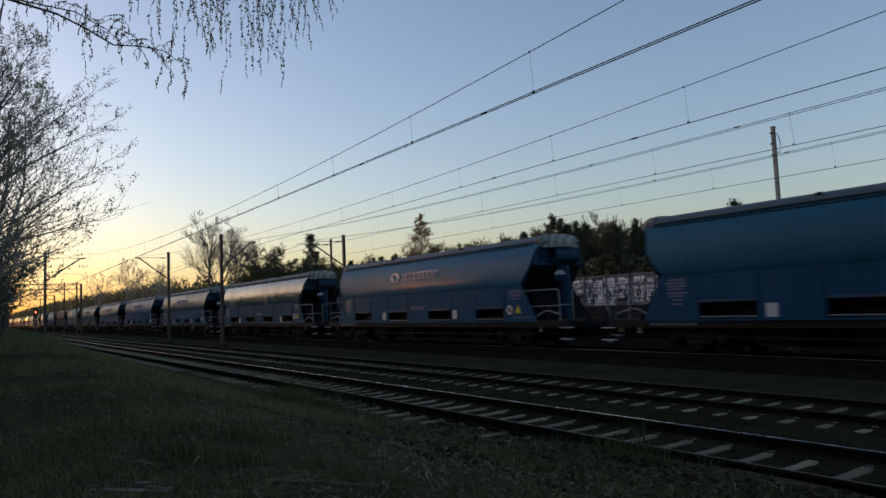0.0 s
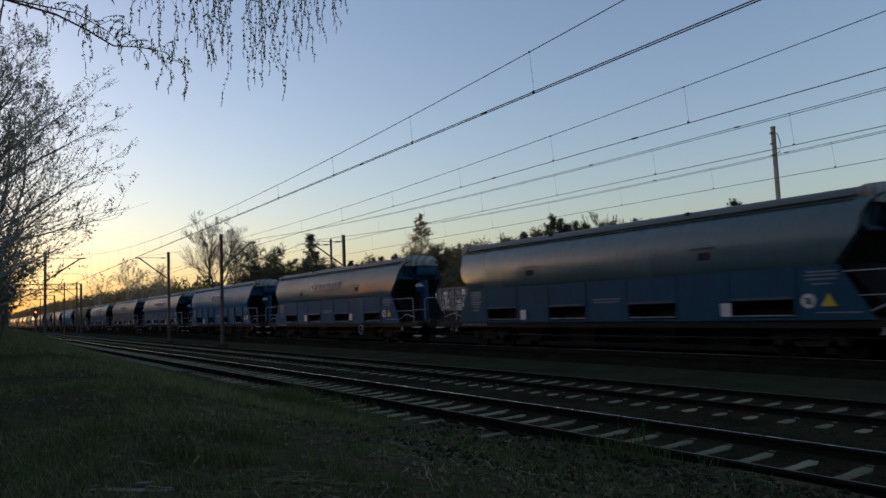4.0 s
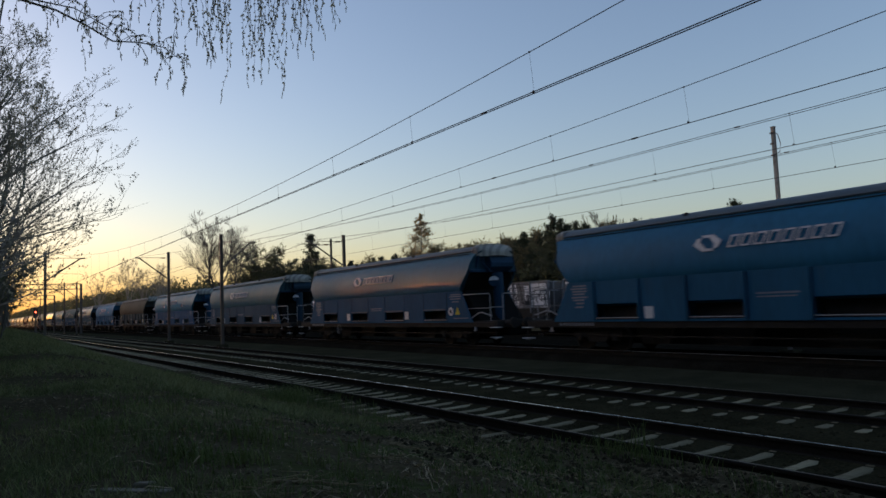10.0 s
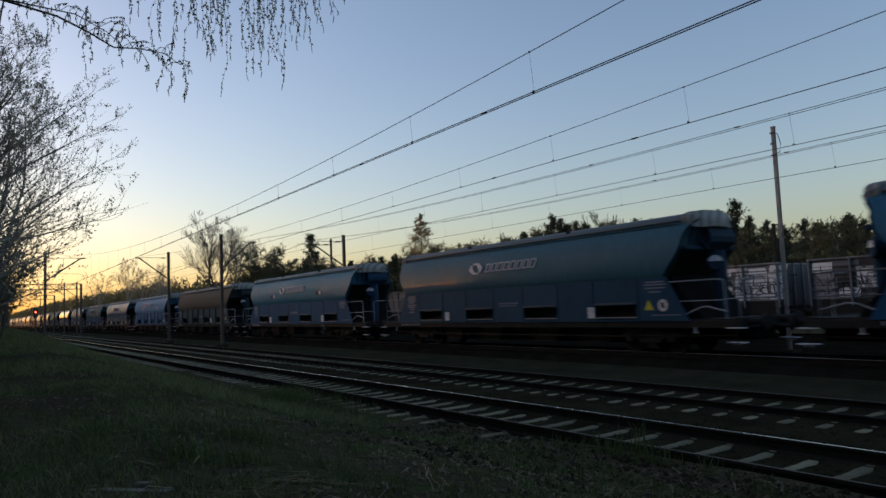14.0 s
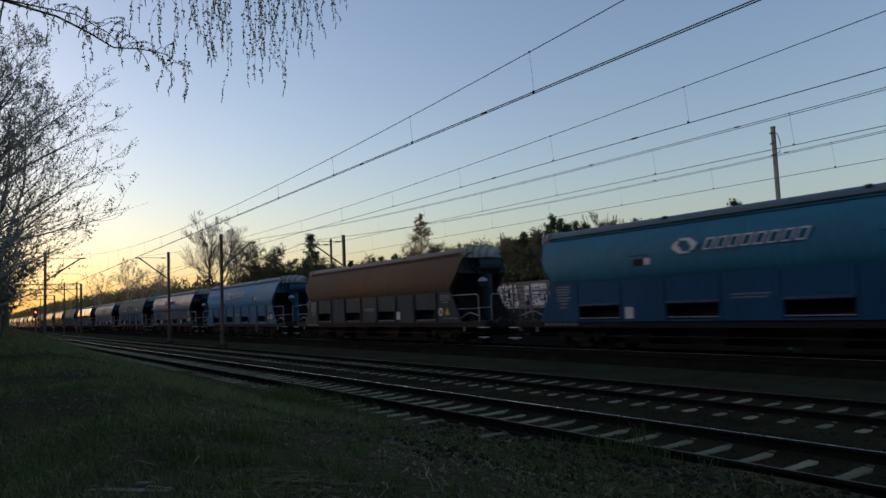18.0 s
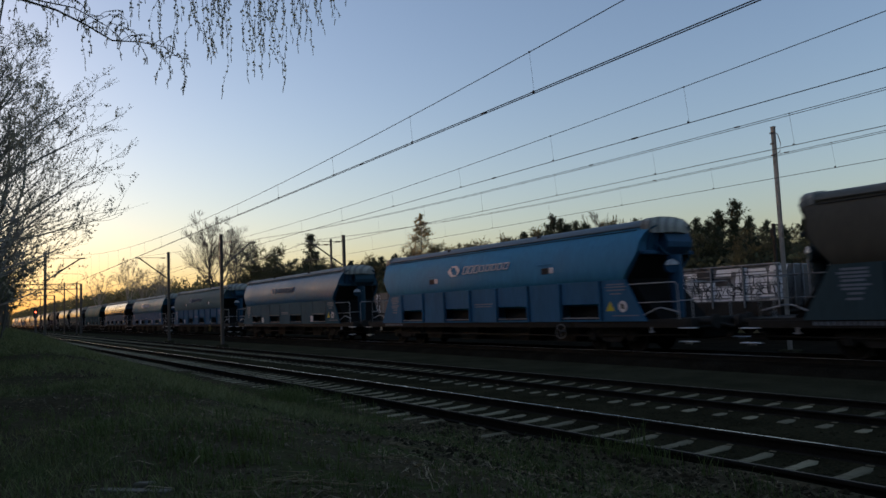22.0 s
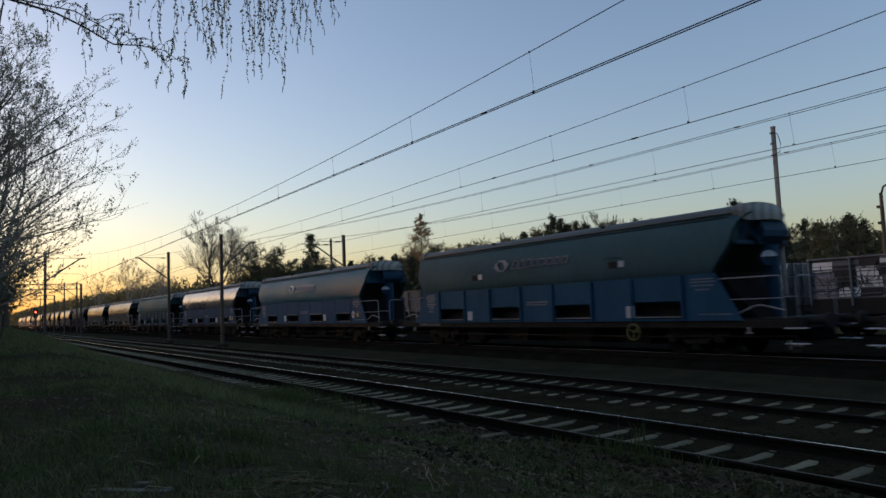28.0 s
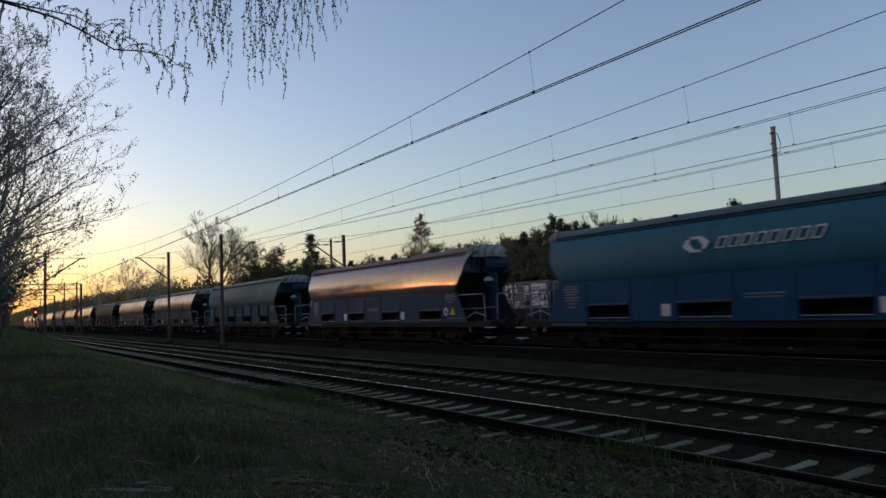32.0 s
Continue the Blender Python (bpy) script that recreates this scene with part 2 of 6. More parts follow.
# ---- mesh building ----
class Geo:
    """Vertices and faces of one mesh, gathered piece by piece."""

    def __init__(self):
        self.v, self.f = [], []

    def add(self, verts, faces):
        b = len(self.v)
        self.v += [tuple(p) for p in verts]
        self.f += [tuple(b + i for i in q) for q in faces]
        return self

    def box(self, c, s, cham=0.0, m=None):
        """A box of size s at c, its twelve edges chamfered."""
        x, y, z = (a / 2 for a in s)
        k = min(cham, x * 0.9, y * 0.9, z * 0.9)
        if k <= 0:
            vs = [Vector((sx * x, sy * y, sz * z)) for sx in (-1, 1) for sy in (-1, 1) for sz in (-1, 1)]
            fs = [(0, 1, 3, 2), (4, 6, 7, 5), (0, 4, 5, 1), (2, 3, 7, 6), (0, 2, 6, 4), (1, 5, 7, 3)]
        else:
            vs, idx = [], {}
            for sx in (-1, 1):
                for sy in (-1, 1):
                    for sz in (-1, 1):
                        for a in range(3):
                            d = [k, k, k]
                            d[a] = 0
                            idx[sx, sy, sz, a] = len(vs)
                            vs.append(Vector((sx * (x - d[0]), sy * (y - d[1]), sz * (z - d[2]))))
            fs = []
            for a in range(3):
                b, e = (a + 1) % 3, (a + 2) % 3
                for s0 in (-1, 1):
                    ring = []
                    for sb, se in ((-1, -1), (1, -1), (1, 1), (-1, 1)):
                        t = [0, 0, 0]
                        t[a], t[b], t[e] = s0, sb, se
                        ring.append(idx[(*t, a)])
                    fs.append(tuple(ring if s0 > 0 else ring[::-1]))
                for sb in (-1, 1):
                    for se in (-1, 1):
                        p, q = [0, 0, 0], [0, 0, 0]
                        p[b] = q[b] = sb
                        p[e] = q[e] = se
                        p[a], q[a] = -1, 1
                        r = (idx[(*p, b)], idx[(*q, b)], idx[(*q, e)], idx[(*p, e)])
                        fs.append(r if sb * se < 0 else r[::-1])
            for sx in (-1, 1):
                for sy in (-1, 1):
                    for sz in (-1, 1):
                        r = tuple(idx[sx, sy, sz, a] for a in range(3))
                        fs.append(r if sx * sy * sz > 0 else r[::-1])
        if m is not None:
            vs = [m @ p for p in vs]
        o = Vector(c)
        return self.add([p + o for p in vs], fs)

    def tube(self, pts, radii, n=8, caps=True):
        """A round tube along points."""
        pts = [Vector(p) for p in pts]
        if not isinstance(radii, (list, tuple)):
            radii = [radii] * len(pts)
        vs, fs = [], []
        up = Vector((0, 0, 1))
        for i, p in enumerate(pts):
            d = (pts[min(i + 1, len(pts) - 1)] - pts[max(i - 1, 0)])
            d = d.normalized() if d.length > 1e-9 else Vector((0, 0, 1))
            a = d.cross(up if abs(d.z) < 0.95 else Vector((1, 0, 0))).normalized()
            b = d.cross(a)
            for k in range(n):
                w = 2 * math.pi * k / n
                vs.append(p + (a * math.cos(w) + b * math.sin(w)) * radii[i])
        for i in range(len(pts) - 1):
            for k in range(n):
                q = (k + 1) % n
                fs.append((i * n + k, i * n + q, i * n + n + q, i * n + n + k))
        if caps:
            fs.append(tuple(range(n))[::-1])
            fs.append(tuple(len(vs) - n + k for k in range(n)))
        return self.add(vs, fs)

    def sweep(self, profile, x0, x1, cuts=1):
        """A closed profile of (y, z) drawn along x."""
        n = len(profile)
        vs = [(x0 + (x1 - x0) * i / cuts, y, z) for i in range(cuts + 1) for y, z in profile]
        fs = [(i * n + k, i * n + (k + 1) % n, i * n + n + (k + 1) % n, i * n + n + k) for i in range(cuts) for k in range(n)]
        fs += [tuple(range(n)), tuple(cuts * n + k for k in range(n))[::-1]]
        return self.add(vs, fs)

    def slab(self, poly, y0, y1):
        """A polygon of (x, z) with depth from y0 to y1."""
        n = len(poly)
        vs = [(x, y0, z) for x, z in poly] + [(x, y1, z) for x, z in poly]
        fs = [tuple(range(n)), tuple(range(n, 2 * n))[::-1]] + [(k, k + n, (k + 1) % n + n, (k + 1) % n) for k in range(n)]
        return self.add(vs, fs)

    def mesh(self, name, mat, smooth=False):
        me = bpy.data.meshes.new(name)
        me.from_pydata(self.v, [], self.f)
        me.materials.append(mat)
        if smooth:
            me.shade_smooth()
            me.set_sharp_from_angle(angle=radians(38))
        me.validate()
        b = bmesh.new()
        b.from_mesh(me)
        bmesh.ops.recalc_face_normals(b, faces=b.faces)
        b.to_mesh(me)
        b.free()
        return me


def part(name, geo, mat, parent, label="", smooth=False, at=None):
    """One mesh object under a thing or a part."""
    ob = new(name, geo.mesh(name, mat, smooth) if isinstance(geo, Geo) else geo)
    ob.parent = parent
    if at is not None:
        ob.matrix_basis = at
    if label:
        tagged(ob, label)
    return ob


def thing(name, label, category, group="", kind="", at=None):
    ob = new(name)
    ob.empty_display_size = 0.2
    if at is not None:
        ob.matrix_basis = at
    return tagged(ob, label, category, group, kind)


def solid(name, geo, mat, label, category, group="", kind="", at=None, smooth=False):
    ob = new(name, geo.mesh(name, mat, smooth))
    if at is not None:
        ob.matrix_basis = at
    return tagged(ob, label, category, group, kind)


def step(a, b, x):
    t = min(1.0, max(0.0, (x - a) / (b - a)))
    return t * t * (3 - 2 * t)


# ---- plan: tracks run along x, rail heads at z = 0 ----
GAUGE = 1.505
TRACKS = (7.94, 11.94, 20.49)
PARKED_Y = 30.5


def terrain(x, y):
    """Height of the ground: a bank on the near side, the railway's level formation, flat land beyond."""
    top = 0.92 + 0.62 * step(4, 42, -x)
    foot = 0.185 - 0.115 * step(-8.6, -6.8, x)
    bank = top - (top + foot) * step(1.0, 6.62, y)
    if y < 1.0:
        bank = top - 0.25 * step(0, 14, -y)
    z = bank if y < 7.03 else -0.40
    if y > 34:
        z = -0.40 - 0.3 * step(34, 45, y)
    far = max(abs(x), abs(y))
    rough = 1.0 if y < 5.6 else 0.6 if y < 7.03 else 0.25
    z += rough * (0.055 * noise.noise((x * 0.45, y * 0.6, 0.3)) + 0.025 * noise.noise((x * 1.9, y * 2.1, 4.0))) * (1 if far < 120 else 0)
    return z


def ground_sheet():
    xs = sorted(set([-4000, -2000, -1000, -600, -400, -280, -200, -150, -120, -100, -85, -72, -62, -54, -48, -43, -38]
                    + [-34 + 0.8 * i for i in range(14)] + [-22.8 + 0.24 * i for i in range(96)] + [0.5, 1.5, 3, 5, 8, 12, 18, 28, 45, 80, 150, 400, 1000, 4000]))
    ys = sorted(set([-4000, -1000, -300, -100, -50, -30, -20, -14, -10, -7, -5, -3.5, -2.5] + [-2 + 0.22 * i for i in range(40)]
                    + [6.8, 6.92, 7.02, 7.06, 7.5, 9, 10.5, 13.5, 14.5, 17, 19, 22, 25, 28, 31, 34, 38, 45, 60, 90, 150, 300, 800, 4000]))
    g = Geo()
    n = len(ys)
    g.v = [(x, y, terrain(x, y)) for x in xs for y in ys]
    g.f = [(i * n + j, i * n + n + j, i * n + n + j + 1, i * n + j + 1) for i in range(len(xs) - 1) for j in range(n - 1)]
    solid("ground", g, M["soil"], "dark trampled soil with sparse grass beside the railway", "ground", kind="structure", smooth=True)


ground_sheet()


def ballast_bed(name, y, half, top, label, mat="ballast"):
    prof = [(y - half - 0.55, -0.46), (y - half, top), (y + half, top), (y + half + 0.55, -0.46)]
    solid(name, Geo().sweep(prof, -900, 300, 1), M[mat], label, "ballast", kind="structure")


ballast_bed("ballast_near", 10.1, 3.4, -0.196, "dark grimy crushed-stone ballast under two tracks")
ballast_bed("ballast_yard", 25.6, 6.9, -0.15, "grimy ballast under the goods train and the siding, darkened for shade", "oily")
solid("ballast_first", Geo().sweep([(8.36, -0.21), (8.53, -0.17), (8.6, -0.16), (8.8, -0.16), (9.0, -0.172), (9.24, -0.21)], -900, 300), M["ballast"], "crushed stone heaped along the far rail of the first track", "ballast", kind="structure")
solid("ballast_second", Geo().sweep([(10.0, -0.21), (10.3, -0.188), (10.84, -0.186), (11.0, -0.163), (11.6, -0.162), (11.98, -0.166), (12.1, -0.186), (12.46, -0.186), (12.58, -0.164), (13.4, -0.164), (13.6, -0.25)], -900, 300), M["ballast"], "brown-black crushed stone heaped between the sleepers", "ballast", kind="structure")
solid("gravel_strip", Geo().sweep([(14.15, -0.5), (14.35, -0.33), (18.1, -0.33), (18.3, -0.5)], -900, 300), M["gravel"],
      "pale flat gravel strip between the tracks", "gravel", kind="structure")


def rail_profiles(y, height=1.0, band=0.02):
    """Running surface and body of one rail; band is half the worn surface's width."""
    head = [(y - band, -0.001), (y - band * 0.75, 0.0), (y + band * 0.75, 0.0), (y + band, -0.001), (y + band, -0.012), (y - band, -0.012)]
    body = [(y - 0.036, -0.012), (y - 0.03, -0.003), (y - band - 0.0005, -0.002), (y - band - 0.0005, -0.0125), (y + band + 0.0005, -0.0125), (y + band + 0.0005, -0.002), (y + 0.03, -0.003), (y + 0.036, -0.012), (y + 0.035, -0.04), (y + 0.009, -0.055), (y + 0.009, -0.145), (y + 0.07, -0.163), (y + 0.07, -0.174),
            (y - 0.07, -0.174), (y - 0.07, -0.163), (y - 0.009, -0.145), (y - 0.009, -0.055), (y - 0.035, -0.04)]
    # a lighter rail is lower over the same foot
    return tuple([(a, -0.174 + (z + 0.174) * height) for a, z in prof] for prof in (head, body))


def sleeper_mesh():
    """A prestressed sleeper, lower in its middle, with the rail seats and clips at both rails."""
    xs = [(-1.3, 0.0, 0.095), (-1.26, 0.013, 0.1), (-0.45, 0.013, 0.1), (-0.3, 0.004, 0.09), (0.3, 0.004, 0.09), (0.45, 0.013, 0.1), (1.26, 0.013, 0.1), (1.3, 0.0, 0.095)]
    g = Geo()
    vs, fs = [], []
    for y, top, w in xs:
        vs += [(-w, y, -0.36), (-w + 0.012, y, -0.197 + top), (-w + 0.04, y, -0.182 + top), (w - 0.04, y, -0.182 + top), (w - 0.012, y, -0.197 + top), (w, y, -0.36)]
    for i in range(len(xs) - 1):
        for k in range(6):
            fs.append((i * 6 + k, i * 6 + 6 + k, i * 6 + 6 + (k + 1) % 6, i * 6 + (k + 1) % 6))
    fs += [tuple(range(6)), tuple(len(vs) - 6 + k for k in range(6))[::-1]]
    g.add(vs, fs)
    for s in (-1, 1):
        for e in (-1, 1):
            g.box((0, s * GAUGE / 2 + e * 0.095, -0.163), (0.09, 0.05, 0.016), 0.005)
    return g.mesh("sleeper", M["sleeper"])


SLEEPER = sleeper_mesh()


def track(y, first, label, near, x_phase, worn, height=1.0):
    """worn gives the running surface of the nearer and the farther rail: material and half width."""
    t = thing("railway_track", label, "railway track", group="railway tracks")
    for s, (shine, band) in zip((-1, 1), worn):
        head, body = rail_profiles(y + s * GAUGE / 2, height, band)
        r = part("rail", Geo().sweep(body, -900, 300), M["railweb"], t)
        part("rail_head", Geo().sweep(head, -900, 300), M[shine], r, "dull rusty running surface" if shine == "railrust" else "polished running surface")
    rnd = random.Random(int(y * 10))
    rest = Geo()
    i0 = int((first - x_phase) / 0.6)
    for i in range(near):
        part("sleeper", SLEEPER, None, t, at=pose(x_phase + (i0 - i) * 0.6 + rnd.uniform(-0.012, 0.012), y + rnd.uniform(-0.015, 0.015), rnd.uniform(-0.006, 0.004), 0, 0, rnd.uniform(-0.8, 0.8)))
    for i in range(near, near + 400):
        rest.box((x_phase + (i0 - i) * 0.6, y, -0.26), (0.27, 2.6, 0.17))
    tagged(part("sleeper_row", rest, M["sleeper"], t), kind="stuff")
    return t


# ---- overhead line ----
def wire_pair(y, zc, slope, low, mid, half, k, phase, gap, twin_contact, twin_messenger, label):
    """Contact wire, messenger that sags between its supports (lowest at mid, half a span to each support), and droppers."""
    t = thing("overhead_line", label, "overhead wire", group="overhead lines")

    def mz(x):
        u = (x - mid + half) % (2 * half) - half
        return low + k * u * u

    def cz(x):
        return zc + slope * max(x, mid - half)
    for d in ((-0.034, 0.034) if twin_contact else (0,)):
        part("contact_wire", Geo().tube([(x, y + d, cz(x)) for x in (-700, -300, -120, mid - half, -30, -12, 0, 60)], 0.0085, 6), M["wire"], t)
    pts = [(x, y, mz(x)) for x in np.arange(-400, 60, 2.0)]
    for d in ((0.0, 0.045) if twin_messenger else (0,)):
        part("messenger_wire", Geo().tube([(x, yy + d, z - d * 0.8) for x, yy, z in pts], 0.0075, 6), M["wire"], t)
    x = phase
    while x > -75:
        part("dropper", Geo().tube([(x - 0.05, y, mz(x)), (x + 0.02, y, cz(x))], 0.003, 4), M["wire"], t)
        part("dropper_clamp", Geo().box((x, y, cz(x) + 0.015), (0.04, 0.02, 0.045)), M["wire"], t)
        part("dropper_clamp", Geo().box((x - 0.05, y, mz(x)), (0.035, 0.02, 0.025)), M["wire"], t)
        x -= gap
    for x in (phase - 1.6 * gap, phase - 0.35 * gap):
        part("splice_clamp", Geo().box((x, y, mz(x) if twin_messenger else cz(x)), (0.16, 0.025, 0.03)), M["wire"], t)
    return t


def mast_thing(x, y, h, arm_y=0.0, lean=0.0, label="", strut=True, w=0.2, mat="mast"):
    """A steel catenary mast with its bracket towards the track (arm_y: how far it reaches)."""
    t = thing("catenary_mast", label or "grey-brown steel catenary mast beside the track", "mast", group="catenary masts", at=pose(x, y, -0.4))
    H = h + 0.4
    g = Geo()
    for s in (-1, 1):
        g.box((0, s * w * 0.42, H / 2), (w * 0.9, 0.025, H))
    g.box((0, 0, H / 2), (0.03, w * 0.84, H))
    part("post", g, M[mat], t)
    part("footing", Geo().box((0, 0, 0.1), (0.6, 0.6, 0.5), 0.05), M["stone"], t, "dark concrete footing")
    part("cap_plate", Geo().box((0, 0, H + 0.01), (w + 0.02, w + 0.02, 0.03)), M["mast"], t)
    if arm_y:
        s = 1 if arm_y > 0 else -1
        a = abs(arm_y)
        top = H - 0.45
        if strut:
            part("bracket_tube", Geo().tube([(0, s * 0.1, top - 1.75), (0, s * a, top - 0.05), (0, s * (a + 0.35), top)], 0.055, 8), M["mast"], t)
        part("tie_rod", Geo().tube([(0, s * 0.1, top - 0.02), (0, s * (a + 0.1), top)], 0.022, 6), M["mast"], t)
        ins = Geo()
        for k in range(5):
            ins.tube([(0, s * (0.32 + 0.07 * k), top - 0.02), (0, s * (0.345 + 0.07 * k), top - 0.02)], [0.075, 0.045], 10)
        part("insulator", ins, M["insul"], t, "brown ribbed insulator")
        part("steady_arm", Geo().tube([(0, s * 0.9, top - 1.25), (0, s * (a + 0.1), top - 1.3), (0, s * (a + 0.25), top - 1.45)], 0.016, 6), M["mast"], t)
    return t


def signal_post(x, y, h):
    t = thing("railway_signal", "dark railway signal post with a lit red lamp", "signal", at=pose(x, y, -0.4))
    part("post", Geo().tube([(0, 0, 0), (0, 0, h + 0.4)], 0.09, 10), M["mast"], t)
    part("head", Geo().box((0, 0, h), (0.1, 0.34, 0.95), 0.06), M["black"], t, "black oval signal head")
    part("lamp", Geo().tube([(0.05, 0, h + 0.05), (0.1, 0, h + 0.05)], 0.075, 16), M["red"], t, "glowing red lamp")
    hood = Geo()
    for k in range(9):
        w = math.pi * k / 8
        hood.box((0.13, math.cos(w) * 0.12, h + 0.05 + math.sin(w) * 0.12), (0.16, 0.045, 0.045))
    part("hood", hood, M["black"], t)
    part("marker_plate", Geo().box((0.06, 0, h - 0.62), (0.02, 0.2, 0.2), 0.01), M["white"], t, "white marker plate")


def portal(x, y0, y1, h):
    t = thing("portal_gantry", "steel portal gantry across the tracks in the distance", "gantry", at=pose(x, 0, -0.4))
    for y in (y0, y1):
        part("post", Geo().box((0, y, h / 2), (0.35, 0.35, h), 0.02), M["mast"], t)
    for dz in (0.0, 0.9):
        part("beam", Geo().box((0, (y0 + y1) / 2, h - dz), (0.2, y1 - y0, 0.14)), M["mast"], t)
    for k in range(int((y1 - y0) / 1.4)):
        ya = y0 + k * 1.4
        part("lattice_bar", Geo().tube([(0, ya, h - 0.9), (0, ya + 0.7, h), (0, ya + 1.4, h - 0.9)], 0.05, 5), M["mast"], t)


def lamp_column(x, y, h):
    t = thing("yard_lamp", "grey yard lamp column with a short curved outreach", "lamp", at=pose(x, y, -0.4))
    part("column", Geo().tube([(0, 0, 0), (0, 0, h * 0.6), (0, 0, h + 0.1)], [0.12, 0.1, 0.07], 10), M["mast"], t)
    part("outreach", Geo().tube([(0, 0, h), (0.12, 0, h + 0.35), (0.45, 0, h + 0.5), (0.8, 0, h + 0.48)], 0.045, 8), M["mast"], t)
    part("lantern", Geo().box((1.05, 0, h + 0.45), (0.6, 0.25, 0.14), 0.05), M["mast"], t)
    for dz in (0.5, 1.2):
        part("clamp", Geo().box((-0.12, 0, h - dz), (0.14, 0.2, 0.12), 0.02), M["mast"], t)


def yard_post(x, y, h):
    t = thing("yard_post", "short dark steel post with a small bracket beyond the siding", "post", at=pose(x, y, -0.4))
    part("post", Geo().box((0, 0, (h + 0.4) / 2), (0.14, 0.14, h + 0.4), 0.015), M["steel"], t)
    part("bracket", Geo().box((0.2, 0, h + 0.33), (0.42, 0.07, 0.05), 0.01), M["steel"], t)
    part("box", Geo().box((0.0, -0.12, h - 0.1), (0.2, 0.12, 0.4), 0.02), M["steel"], t)


# ---- the goods train ----
PITCH = 23.865
FIRST_X = -7.355


def run(t):
    """How far the train has come after t seconds; it slows a little."""
    return 9.2586 * t - 0.01592 * t * t + 0.0000480 * t ** 3


def tub_end(z):
    """Half the tub's length at a height: it slopes out above the waist, stands upright, then flares under the roof."""
    if z < 2.5:
        return 8.25 - 0.75 * (2.5 - z)
    return float(np.interp(z, (2.5, 3.4, 3.9, 4.1, 4.33), (8.25, 8.95, 9.0, 9.12, 9.32)))


def tub_geo():
    levels = [(1.25, 0.80), (1.9, 1.16), (2.45, 1.38), (2.56, 1.44), (2.68, 1.475), (2.85, 1.49), (3.05, 1.482), (3.3, 1.445), (3.55, 1.385), (3.8, 1.30), (4.05, 1.18), (4.25, 1.03), (4.38, 0.88)]
    g = Geo()
    vs, fs, cuts = [], [], [-1, -0.75, -0.5, -0.25, 0, 0.25, 0.5, 0.75, 1]
    for z, w in levels:
        L = tub_end(z)
        ring = [(u * L, -w, z) for u in cuts] + [(L + 0.03, v * w, z) for v in (-0.5, 0, 0.5)] + [(u * L, w, z) for u in cuts[::-1]] + [(-L - 0.03, v * w, z) for v in (0.5, 0, -0.5)]
        vs += ring
    n = len(ring)
    for i in range(len(levels) - 1):
        for k in range(n):
            fs.append((i * n + k, i * n + (k + 1) % n, i * n + n + (k + 1) % n, i * n + n + k))
    fs += [tuple(range(n))[::-1], tuple(len(vs) - n + k for k in range(n))]
    return g.add(vs, fs)


def roof_geo():
    prof = [(-1.0, 4.31), (-1.03, 4.36), (-0.98, 4.46), (-0.75, 4.57), (-0.4, 4.635), (0, 4.65), (0.4, 4.635), (0.75, 4.57), (0.98, 4.46), (1.03, 4.36), (1.0, 4.31)]
    return Geo().sweep(prof, -9.0, 9.0, 6)


def cap_geo(s):
    """Ribbed hood that carries the roof past the tub's end and droops at its lip."""
    arch = [(-1.0, 0.0), (-1.0, 0.45), (-0.95, 0.68), (-0.74, 0.88), (-0.4, 0.98), (0, 1.0), (0.4, 0.98), (0.74, 0.88), (0.95, 0.68), (1.0, 0.45), (1.0, 0.0)]
    st = [(8.88, 4.27, 4.668, 1.05)]
    for k in range(4):
        x = 8.92 + 0.09 * k
        low = 4.27 - 0.17 * min(1.0, (x - 8.88) / 0.32)
        st += [(x, low, 4.682, 1.06), (x + 0.04, low, 4.682, 1.06), (x + 0.05, low, 4.667, 1.045), (x + 0.08, low, 4.667, 1.045)]
    st += [(9.27, 4.09, 4.64, 0.98), (9.35, 4.08, 4.58, 0.84), (9.43, 4.08, 4.5, 0.66), (9.5, 4.09, 4.41, 0.46), (9.54, 4.11, 4.3, 0.28)]
    g, n = Geo(), len(arch)
    vs = [(s * x, y * k, low + z * (top - low)) for x, low, top, k in st for y, z in arch]
    fs = [(i * n + k, i * n + (k + 1) % n, i * n + n + (k + 1) % n, i * n + n + k) for i in range(len(st) - 1) for k in range(n)]
    fs += [tuple(range(n)), tuple(len(vs) - n + k for k in range(n))[::-1]]
    return g.add(vs, fs)


HATCH_X = (-5.97, -1.96, 2.10, 6.10)


def skirt_geo(side):
    """Side plate below the waist, one sheet with four openings."""
    y0, y1 = side * 1.43, side * 1.38
    zs = [1.08, 1.15, 1.72, 2.545]
    xs = [-8.36] + [v for x in HATCH_X for v in (x - 0.98, x + 0.98)] + [8.36]
    nx, nz = len(xs), len(zs)

    def at(i, j):
        z = zs[j]
        x = xs[i]
        if i in (0, nx - 1):
            x += math.copysign((zs[-1] - z) / (zs[-1] - zs[0]) * 0.86, x)
        return x, z
    g = Geo()
    g.v = [(at(i, j)[0], y, at(i, j)[1]) for y in (y0, y1) for i in range(nx) for j in range(nz)]
    full = {(i, j) for i in range(nx - 1) for j in range(nz - 1) if not (j == 1 and i % 2 == 1)}
    n = nx * nz
    for i, j in full:
        a, b, c, d = i * nz + j, (i + 1) * nz + j, (i + 1) * nz + j + 1, i * nz + j + 1
        g.f += [(a, b, c, d), (n + d, n + c, n + b, n + a)]
        for (p, q), nb in (((a, b), (i, j - 1)), ((b, c), (i + 1, j)), ((c, d), (i, j + 1)), ((d, a), (i - 1, j))):
            if nb not in full:
                g.f.append((p, p + n, q + n, q))
    return g


